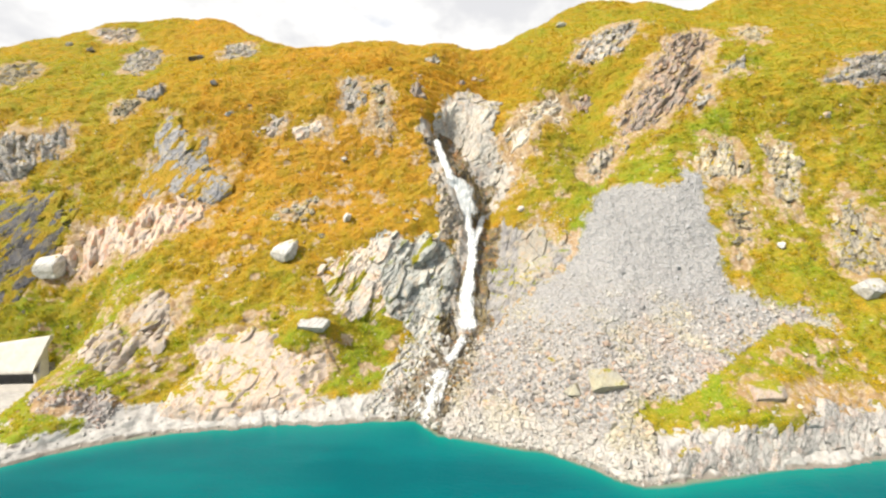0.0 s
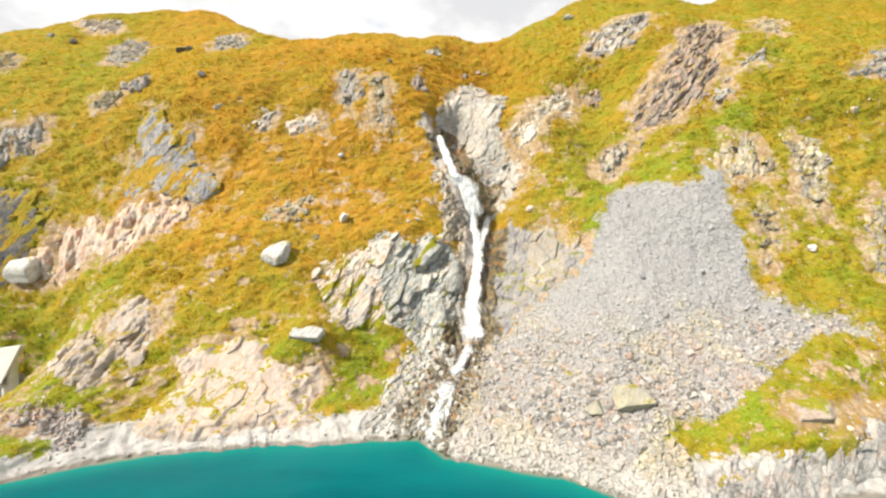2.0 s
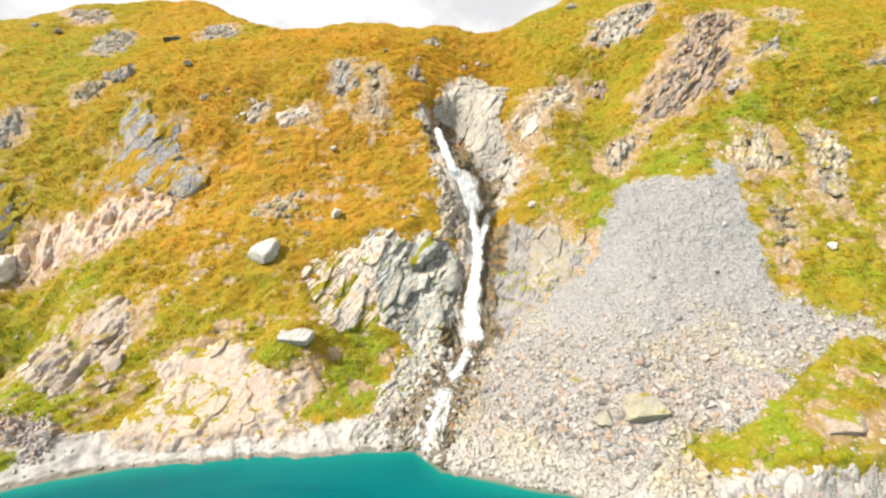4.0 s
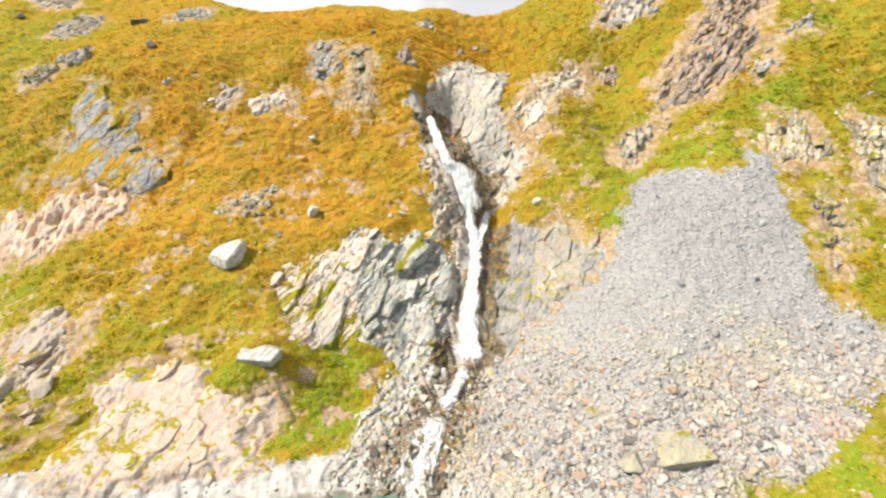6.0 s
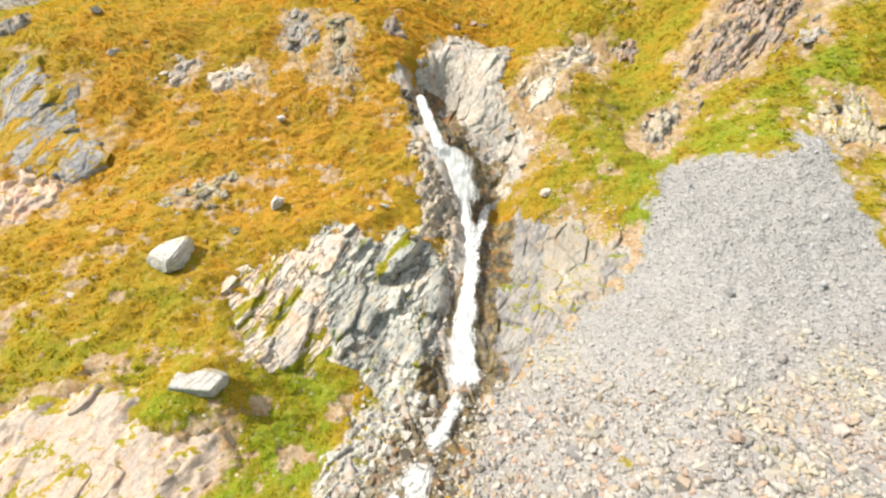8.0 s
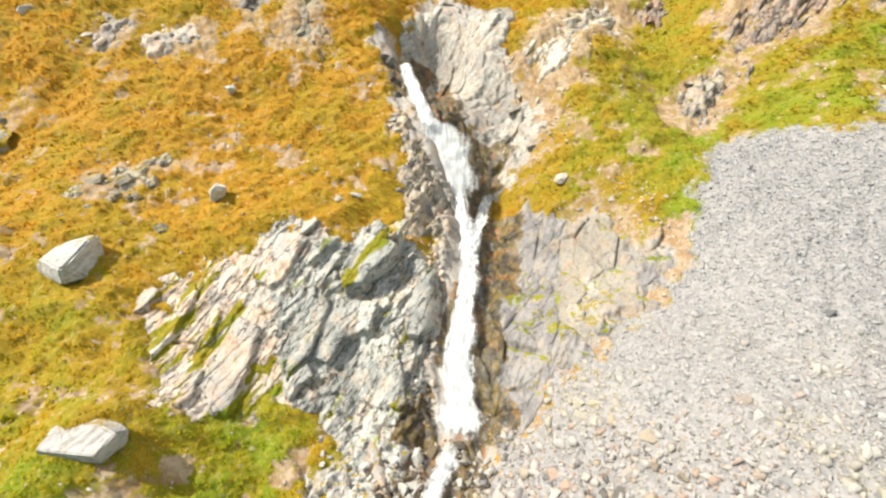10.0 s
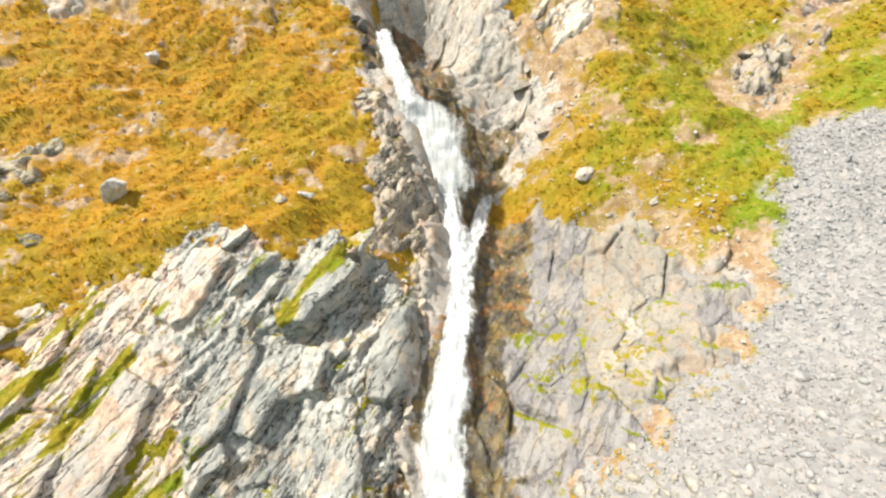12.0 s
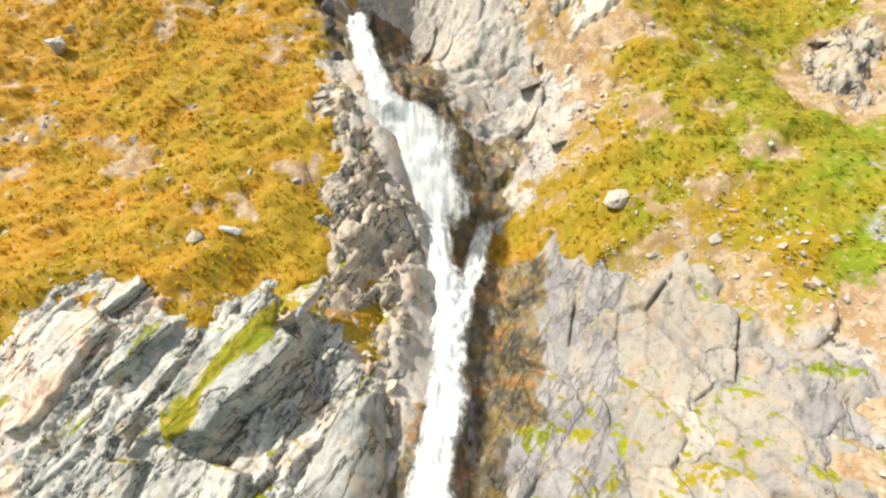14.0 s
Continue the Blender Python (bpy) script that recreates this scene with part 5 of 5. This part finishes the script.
    boulder(*row)


def plate(seed, size):
    """A split plate of rock: a skewed box with blunt edges, narrowing to its ends."""
    rng = random.Random(seed)
    bm = bmesh.new()
    bmesh.ops.create_cube(bm, size=2)
    shear = rng.uniform(-0.5, 0.5)
    bmesh.ops.subdivide_edges(bm, edges=[e for e in bm.edges if abs(e.verts[0].co.y - e.verts[1].co.y) > 1], cuts=2)
    for q in bm.verts:
        end = abs(q.co.y) > 0.9
        q.co.y += shear * q.co.x * (1 if end else 0.3)
        k = rng.uniform(0.45, 0.9) if end else rng.uniform(0.8, 1.1)
        q.co = Vector((q.co.x * k * size[0], q.co.y * size[1] * rng.uniform(0.85, 1.05), q.co.z * size[2] * rng.uniform(0.6, 1.1)))
    bmesh.ops.bevel(bm, geom=bm.edges[:], offset=0.04, segments=1, affect="EDGES")
    bmesh.ops.triangulate(bm, faces=bm.faces[:])
    bmesh.ops.subdivide_edges(bm, edges=bm.edges[:], cuts=2, use_grid_fill=True)
    for q in bm.verts:
        at = Vector((q.co.x * 1.6, q.co.y * 0.6, q.co.z * 1.6)) + Vector((seed, 0, 0))
        q.co.z += 0.10 * noise.fractal(at, 0.7, 2.0, 4)
        q.co.x += 0.08 * noise.fractal(at + Vector((9, 0, 0)), 0.7, 2.0, 3)
    return bm


def slab(parent, x, v, size, lean, roll, seed, mat, out=0.2):
    """A plate of rock that dips down the face: length, width, thickness; lean from upright; roll turns its face aside."""
    ob = new("slab", mesh_of("slab", plate(seed, (size[1] / 2, size[0] / 2, size[2] / 2)), mat))
    xa, va = np.array([float(x)]), np.array([float(v)])
    at = Vector(place(xa, va, bulge(xa, va) + out)[0])
    ob.matrix_world = Matrix.Translation(at) @ pose(0, 0, 0, 52) @ pose(0, 0, 0, 0, 0, -lean) @ pose(0, 0, 0, 0, roll, 0)
    ob.parent = parent
    return ob


# plates that stand out of the face
for row in [(-1.9, 31.8, (2.6, 1.2, 0.7), 40, -14, 2, ROCK_PINK, 1.3), (-9.2, 31.6, (2.0, 0.8, 0.5), 35, -12, 12, ROCK_GREY, 0.3)]:
    slab(cliff, *row)
BLOCKS = {}


def crag_block(parent, x, v, size, lean, roll, kind, mat):
    """A block of a crag, standing out of it; blocks of one kind of rock share a few meshes."""
    if (kind, mat.name) not in BLOCKS:
        BLOCKS[kind, mat.name] = mesh_of("block", hull(600 + kind, (0.5, 0.5, 0.5), 14), mat)
    ob = new("block", BLOCKS[kind, mat.name])
    xa, va = np.array([float(x)]), np.array([float(v)])
    at = Vector(place(xa, va, bulge(xa, va) + 0.25 * size[2])[0])
    ob.matrix_world = Matrix.Translation(at) @ pose(0, 0, 0, 52) @ pose(0, 0, 0, 0, 0, -lean) @ pose(0, 0, 0, roll, roll / 2, 0) @ Matrix.Diagonal((size[1], size[0], size[2], 1))
    ob.parent = parent


for crag, outline, lean, mat in CRAG_BODIES:
    pts = np.array(outline, float)
    area = np.ptp(pts[:, 0]) * np.ptp(pts[:, 1])
    rng = random.Random(int(100 * abs(pts[0, 0])))
    wanted, tries = int(min(14, 3 + area / 14)), 0
    while wanted and tries < 400:
        tries += 1
        x, v = rng.uniform(*pts[:, 0][[pts[:, 0].argmin(), pts[:, 0].argmax()]]), rng.uniform(*pts[:, 1][[pts[:, 1].argmin(), pts[:, 1].argmax()]])
        if inside(outline, np.array([x]), np.array([v]))[0] < 0.3:
            continue
        long = rng.lognormvariate(0.3, 0.4)
        crag_block(crag, x, v, (1.2 * long, long * rng.uniform(0.5, 0.9), long * rng.uniform(0.3, 0.55)), rng.gauss(lean, 14), rng.gauss(0, 14), rng.randrange(8), mat)
        wanted -= 1


def scatter(count, x0, x1, v0, v1, seed, test):
    """Map points, ground places and cover where the test holds."""
    rng = np.random.default_rng(seed)
    x, v = rng.uniform(x0, x1, count), rng.uniform(v0, v1, count)
    h = bulge(x, v)
    c = cover(x, v, place(x, v, h)[:, 2])
    p = place(x, v, h + relief(x, v, c) * smooth(-6, 1.5, v + 1.0))
    k = test(x, v, p, c, rng) & (p[:, 2] > 0.1)
    return x[k], v[k], p[k], {a: b[k] for a, b in c.items()}, rng


def turns(rng, n):
    q = rng.normal(size=(n, 4))
    q /= np.linalg.norm(q, axis=1)[:, None]
    w, x, y, z = q.T
    return np.stack([1 - 2 * (y * y + z * z), 2 * (x * y - z * w), 2 * (x * z + y * w), 2 * (x * y + z * w), 1 - 2 * (x * x + z * z), 2 * (y * z - x * w),
                     2 * (x * z - y * w), 2 * (y * z + x * w), 1 - 2 * (x * x + y * y)], -1).reshape(-1, 3, 3)


PROTOS = []
for k in range(12):
    bm = hull(900 + k, (1.0, 0.75, 0.55), 10)
    bmesh.ops.triangulate(bm, faces=bm.faces[:])
    PROTOS.append(mesh_of("stone", bm, STONE))


def proto_arrays(me):
    co = np.empty(len(me.vertices) * 3, np.float32)
    me.vertices.foreach_get("co", co)
    tri = np.empty(len(me.polygons) * 3, np.int32)
    me.loops.foreach_get("vertex_index", tri)
    return co.reshape(-1, 3), tri.reshape(-1, 3)


SHAPES = [proto_arrays(me) for me in PROTOS]
OTHER = {}


def stone_mesh(kind, mat):
    """The prototype in another kind of stone, shared by all its copies."""
    if mat == STONE:
        return PROTOS[kind]
    if (kind, mat.name) not in OTHER:
        me = PROTOS[kind].copy()
        me.materials[0] = mat
        OTHER[kind, mat.name] = me
    return OTHER[kind, mat.name]


def pile(name, parent, p, size, rng, singles=300, mat=STONE, shapes=None):
    """Stones on the ground: the largest ones as objects of their own under the parent, the others joined."""
    order = np.argsort(-size)
    rot = turns(rng, len(p))
    shapes = shapes or SHAPES
    kind = rng.integers(0, len(shapes), len(p))
    for i in order[:singles]:
        ob = new("stone", stone_mesh(kind[i], mat))
        ob.matrix_world = Matrix.Translation(Vector(p[i])) @ Matrix(rot[i].tolist()).to_4x4() @ Matrix.Scale(float(size[i]), 4)
        ob.parent = parent
    rest = order[singles:]
    pts, tris, base = [], [], 0
    for k, (co, tri) in enumerate(shapes):
        mine = rest[kind[rest] == k]
        q = np.einsum("nij,mj->nmi", rot[mine], co) * size[mine][:, None, None] + p[mine][:, None, :]
        pts.append(q.reshape(-1, 3))
        tris.append((tri[None] + (base + np.arange(len(mine)) * len(co))[:, None, None]).reshape(-1, 3))
        base += len(mine) * len(co)
    ob = new(name, flat_mesh(name, np.concatenate(pts), np.concatenate(tris), mat))
    ob.parent = parent
    tagged(ob, kind="stuff")
    return ob


# ---- scree ----
scree = tagged(new("scree"), "fan of grey and tan angular scree stones", "scree", kind="stuff")
x, v, p, c, rng = scatter(95000, -4, 60, 0, 46, 5, lambda x, v, p, c, r: (c["scree"] > 0.2 + 0.6 * r.random(x.shape)) & (r.random(x.shape) < 0.35 + 0.65 * smooth(34, 10, v)))
size = rng.lognormal(-2.02, 0.66, len(x)) * (0.5 + 0.85 * smooth(30, 6, v))
big = (rng.random(len(x)) < 0.012) & (v < 24)
size = np.where(big, rng.uniform(0.5, 1.05, len(x)) * (0.55 + 0.45 * smooth(24, 8, v)), np.minimum(size, 0.7))
pile("scree_stones", scree, p, size, rng)

x, v, p, c, rng = scatter(230000, -1, 57, 1, 44, 15, lambda x, v, p, c, r: (c["scree"] > 0.3 + 0.5 * r.random(x.shape)) & (r.random(x.shape) < 0.24 + 0.32 * smooth(18, 30, v)))
GRAVEL = []
for k in range(8):
    bm = hull(950 + k, (1.0, 0.8, 0.5), 6)
    bmesh.ops.triangulate(bm, faces=bm.faces[:])
    GRAVEL.append(proto_arrays(mesh_of("gravel", bm, STONE)))
pile("scree_gravel", scree, p, np.minimum(rng.lognormal(-2.15, 0.4, len(x)), 0.3), rng, 0, STONE, GRAVEL)

# ---- rubble along the shore and the stream ----
rubble = tagged(new("shore_rubble"), "bleached stones and blocks along the lake shore", "rubble", kind="stuff")
x, v, p, c, rng = scatter(60000, -60, 58, 0, 8, 6, lambda x, v, p, c, r: (c["bleached"] > 0.4) & (c["scree"] < 0.5) & (r.random(x.shape) < 0.030 - 0.022 * smooth(20, 28, x)))
pile("shore_stones", rubble, p, np.minimum(rng.lognormal(-2.0, 0.5, len(x)), 0.9), rng, 150, STONE_SHORE)

heap = tagged(new("rubble_heap"), "heap of reddish-grey broken rock by the road gallery", "rubble", kind="stuff")
x, v, p, c, rng = scatter(5500, -62, -42, 2, 11, 7, lambda x, v, p, c, r: inside(COVER["rubble_left"], x, v) + 2.5 * fractal(x / 2.5, v / 2.5, 88, 4, 0.6) > r.random(x.shape) * 1.6 - 0.5)
pile("heap_stones", heap, p, np.minimum(rng.lognormal(-1.45, 0.55, len(x)), 0.9), rng, 150, STONE_RED)

blocks = tagged(new("stream_blocks"), "wet dark and pale blocks in and beside the lower stream", "rubble", kind="stuff")
x, v, p, c, rng = scatter(9000, -9, 8, 0, 18, 8, lambda x, v, p, c, r: (inside(COVER["wet_stream"], x, v) > -0.6) & (c["scree"] < 0.8) & (r.random(x.shape) < 0.26))
pile("stream_stones", blocks, p, np.minimum(rng.lognormal(-1.15, 0.5, len(x)), 0.95), rng, 250, STONE_WET)
apron = tagged(new("apron_blocks"), "pale broken blocks on the bedrock apron by the stream", "rubble", kind="stuff")
x, v, p, c, rng = scatter(9000, -14, 3, 0, 18, 16, lambda x, v, p, c, r: (near_water(x, v) > 2.6) & (inside(COVER["fan_left"], x, v) > 0.2) & (r.random(x.shape) < 0.07))
pile("apron_stones", apron, p, np.minimum(rng.lognormal(-1.5, 0.5, len(x)), 0.8), rng, 150, STONE_SHORE)

banks = tagged(new("gully_blocks"), "broken layered rock along both banks of the waterfall", "rubble", kind="stuff")
x, v, p, c, rng = scatter(10000, -8, 14, 18, 46, 12, lambda x, v, p, c, r: (near_water(x, v) > 1.5) & (near_water(x, v) < 4.6) & (c["scree"] < 0.4) & (x < 3.5 + 0.1 * (v - 40)) & (r.random(x.shape) < 0.34 * smooth(4.6, 1.8, near_water(x, v))))
pile("bank_stones", banks, p, np.minimum(rng.lognormal(-1.35, 0.45, len(x)), 0.95), rng, 200, STONE_TURF)

specks = tagged(new("turf_stones"), "pale stones scattered through the turf", "stones", kind="stuff")
x, v, p, c, rng = scatter(110000, -100, 90, 3, 92, 9, lambda x, v, p, c, r: (c["scree"] < 0.4) & (c["bed"] < 0.1) & (r.random(x.shape) < 0.006 + 0.36 * c["bare"] + 0.020 * c["stony"]))
size = np.minimum(rng.lognormal(-1.8, 0.5, len(x)), 0.9)
p[:, 1:] += size[:, None] * (0.25, -0.2)
pile("small_stones", specks, p, size, rng, 200, STONE_TURF)


pebbles = tagged(new("pebbles"), "pale pink pebbles and chips on bare earth", "stones", kind="stuff")
x, v, p, c, rng = scatter(9000, 6, 30, 17, 48, 19, lambda x, v, p, c, r: (np.maximum(inside(COVER["bare_right"], x, v), inside(COVER["bare_gully"], x, v)) > -1.5 + 2.0 * r.random(x.shape)) & (inside(COVER["cliff_right"], x, v) < 0.5) & (c["scree"] < 0.5) & (c["bed"] < 0.1) & (r.random(x.shape) < 0.55))
pile("pebble_chips", pebbles, p, np.minimum(rng.lognormal(-2.1, 0.5, len(x)), 0.6), rng, 100, STONE_TURF)


# ---- turf ----
def make_grass(name, count, spread, size, seed, test, label):
    """Blades of grass that lie down the slope like thatch."""
    x, v, p, c, rng = scatter(count, *spread, seed, lambda x, v, p, c, r: (c["scree"] < 0.15 + 0.5 * r.random(x.shape)) & (c["rock"] < 0.35) & (c["bare"] < 0.42) & (c["bleached"] < 0.3) & (c["bed"] < 0.1) & test(x, v, r))
    n, blades = len(x), 4
    at = np.repeat(p, blades, 0) + rng.normal(0, 0.09 * size, (n * blades, 3)) * (1, 0.6, 0.6)
    turn = rng.uniform(0, 2 * np.pi, n * blades)
    side = np.stack([np.cos(turn), 0.5 * np.sin(turn), 0.5 * np.sin(turn)], -1) * 0.06 * size
    tip = np.stack([rng.normal(0, 0.10, n * blades), rng.uniform(-0.26, -0.12, n * blades), rng.uniform(-0.13, 0.04, n * blades)], -1) * size
    at[:, 2] -= 0.03
    pts = np.stack([at - side, at + side, at + tip], 1).reshape(-1, 3)
    ob = new(name, flat_mesh(name, pts, np.arange(len(pts)).reshape(-1, 3), TURF))
    ob.data.attributes.new("green", "FLOAT", "POINT").data.foreach_set("value", np.repeat(c["green"], blades * 3).astype(np.float32))
    return tagged(ob, label, "grass", kind="stuff")


make_grass("grass", 120000, (-62, 64, 2, 80), 1.0, 10, lambda x, v, r: r.random(x.shape) < 0.25 + 0.75 * smooth(45, 15, np.abs(x)), "autumn turf, rust, ochre and fresh green")
make_grass("grass", 150000, (-125, 125, 4, 140), 1.7, 14, lambda x, v, r: r.random(x.shape) < smooth(20, 50, np.maximum(np.abs(x), 0.8 * (v - 22))), "coarse tussocks of ochre and olive grass")


# ---- the waterfall ----
def strand(name, parent, course, widths, lift, seed, curl=0.35, rag=0.5, full=1.0):
    """A sheet of falling water down a course on the slope's map, with its half-widths."""
    pts = np.array(course, float)
    s = np.concatenate([[0], np.cumsum(np.hypot(*np.diff(pts, axis=0).T))])
    rows, cols = int(s[-1] / 0.14), 22
    t = np.linspace(0, s[-1], rows)
    cx, cv = curve(np.stack([s, pts[:, 0]], -1), t), curve(np.stack([s, pts[:, 1]], -1), t)
    half = 1.25 * np.interp(t, s, widths)
    a = np.linspace(-1, 1, cols)
    T, A = np.meshgrid(t, a, indexing="ij")
    ragged = 1 + rag * fractal(T / 2.2, np.sign(A) * 3 + 7, seed, 3, 0.4)
    x = (cx[:, None] + A * half[:, None] * ragged).ravel()
    v = np.repeat(cv, cols)
    mid = bulge(np.repeat(cx, cols), v)
    h = mid + lift + curl * (1 - A.ravel() ** 2) + 0.35 * fractal(A.ravel() * 3, T.ravel() / 1.3, seed + 4, 4, 0.6)
    i = (np.arange(rows - 1)[:, None] * cols + np.arange(cols - 1)).ravel()
    me = flat_mesh(name, place(x, v, h), np.stack([i, i + 1, i + cols + 1, i + cols], -1), FOAM)
    me.shade_smooth()
    ob = new(name, me)
    ends = smooth(-0.3, 1.6, T) * smooth(s[-1] + 0.3, s[-1] - 2.2, T)
    body = (1 - np.abs(A) ** 1.5) * ends
    me.attributes.new("body", "FLOAT", "POINT").data.foreach_set("value", (-0.1 + (full + 0.1) * body).ravel().astype(np.float32))
    ob.parent = parent
    return ob


waterfall = tagged(new("waterfall"), "white foaming waterfall dropping over wet dark rock", "waterfall")
strand("upper_fall", waterfall, [(-1.7, 57.3), (-1.0, 52.5), (0.4, 47.6), (1.1, 45.0), (1.8, 43.8)], [0.55, 0.8, 0.9, 1.0, 1.1], 0.5, 501)
strand("middle_fall", waterfall, [(0.9, 46.0), (2.4, 44.3), (3.0, 43.2), (3.3, 41.7), (3.8, 40.4), (4.4, 38.4)], [0.9, 2.3, 2.9, 3.0, 2.5, 1.0], 0.6, 511)
strand("side_fall", waterfall, [(7.8, 42.0), (6.9, 39.2), (5.8, 35.8), (5.0, 32.4)], [0.6, 0.7, 0.8, 0.8], 0.95, 521)
strand("lower_fall", waterfall, [(4.1, 40.6), (4.4, 38.2), (4.9, 34.5), (4.4, 29.0), (3.6, 23.5), (3.4, 17.2)], [1.3, 1.0, 0.95, 1.1, 1.5, 1.85], 0.55, 531)
stream = tagged(new("stream"), "white cascading stream between dark wet stones", "stream")
strand("upper_cascade", stream, [(3.0, 17.8), (1.8, 15.2), (0.7, 12.8), (-0.4, 10.6)], [0.8, 0.7, 1.0, 1.1], 0.3, 541, 0.3, 0.9, 0.8)
strand("lower_cascade", stream, [(-0.6, 11.0), (-1.4, 8.0), (-2.1, 5.2), (-2.9, 2.4), (-3.4, -0.4)], [0.8, 1.2, 0.9, 1.0, 1.3], 0.3, 551, 0.25, 1.6, 0.62)
strand("side_cascade", stream, [(-1.2, 9.6), (-2.6, 6.6), (-3.9, 3.8), (-4.8, 0.2)], [0.3, 0.7, 0.5, 0.8], 0.25, 561, 0.2, 1.4, 0.6)
strand("near_cascade", stream, [(0.2, 10.8), (-0.2, 8.2), (-0.9, 5.0), (-1.6, 1.8)], [0.3, 0.5, 0.4, 0.5], 0.25, 571, 0.2, 1.4, 0.6)


# ---- the road gallery at the lake's edge ----
def box(a, b, bevel=0.04):
    bm = bmesh.new()
    bmesh.ops.create_cube(bm, size=1)
    for q in bm.verts:
        q.co = Vector([a[i] if q.co[i] < 0 else b[i] for i in range(3)])
    bmesh.ops.bevel(bm, geom=bm.edges[:], offset=bevel, segments=2, affect="EDGES")
    return bm


def part(name, bm, mat, parent, label=""):
    ob = new(name, mesh_of(name, bm, mat))
    ob.parent = parent
    if label:
        tagged(ob, label)
    return ob


def prism(profile, x0, x1):
    """A bar of one profile (ahead, up) between two places across."""
    bm = bmesh.new()
    a = [bm.verts.new((x0, y, z)) for y, z in profile]
    b = [bm.verts.new((x1, y, z)) for y, z in profile]
    bm.faces.new(a[::-1])
    bm.faces.new(b)
    for i in range(len(a)):
        j = (i + 1) % len(a)
        bm.faces.new((a[i], a[j], b[j], b[i]))
    bmesh.ops.recalc_face_normals(bm, faces=bm.faces[:])
    bmesh.ops.bevel(bm, geom=bm.edges[:], offset=0.04, segments=1, affect="EDGES")
    return bm


gallery = tagged(new("road_gallery"), "white concrete avalanche gallery with a long dark opening", "gallery")
gallery.matrix_world = pose(-71.0, 72.0, 1.3, 0, 0, 2)
roof = prism([(-0.3, 2.95), (-0.3, 3.4), (1.9, 8.9), (2.7, 8.9), (2.7, 8.3)], -34, 0)
for q in roof.verts:
    q.co.z += 0.12 * q.co.x * max(0.0, (q.co.z - 3.4) / 5.5)
    q.co.x += 0.26 * (q.co.z - 4.5) if q.co.x > -1 else 0.0
part("roof", roof, CONCRETE, gallery, "steep sunlit concrete apron and roof edge")
part("beam", box((-34, 0.0, 2.75), (-0.5, 0.7, 3.05)), CONCRETE, gallery)
for k in range(5):
    part("pillar", box((-0.65 - 8 * k, 0.05, 0.6), (-0.1 - 8 * k, 0.75, 2.8)), CONCRETE, gallery)
part("parapet", box((-34, -0.1, -1.2), (-0.1, 0.3, 1.0)), CONCRETE, gallery)
# inner wall, ceiling and roadway take the shade-darkened concrete
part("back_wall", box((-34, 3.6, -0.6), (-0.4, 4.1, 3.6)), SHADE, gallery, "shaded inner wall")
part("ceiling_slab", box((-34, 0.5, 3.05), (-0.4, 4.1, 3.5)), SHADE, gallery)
part("end_wall", prism([(0.8, -0.4), (0.8, 3.2), (1.9, 7.8), (2.6, 7.8), (2.6, -0.4)], -0.5, -0.1), CONCRETE, gallery)
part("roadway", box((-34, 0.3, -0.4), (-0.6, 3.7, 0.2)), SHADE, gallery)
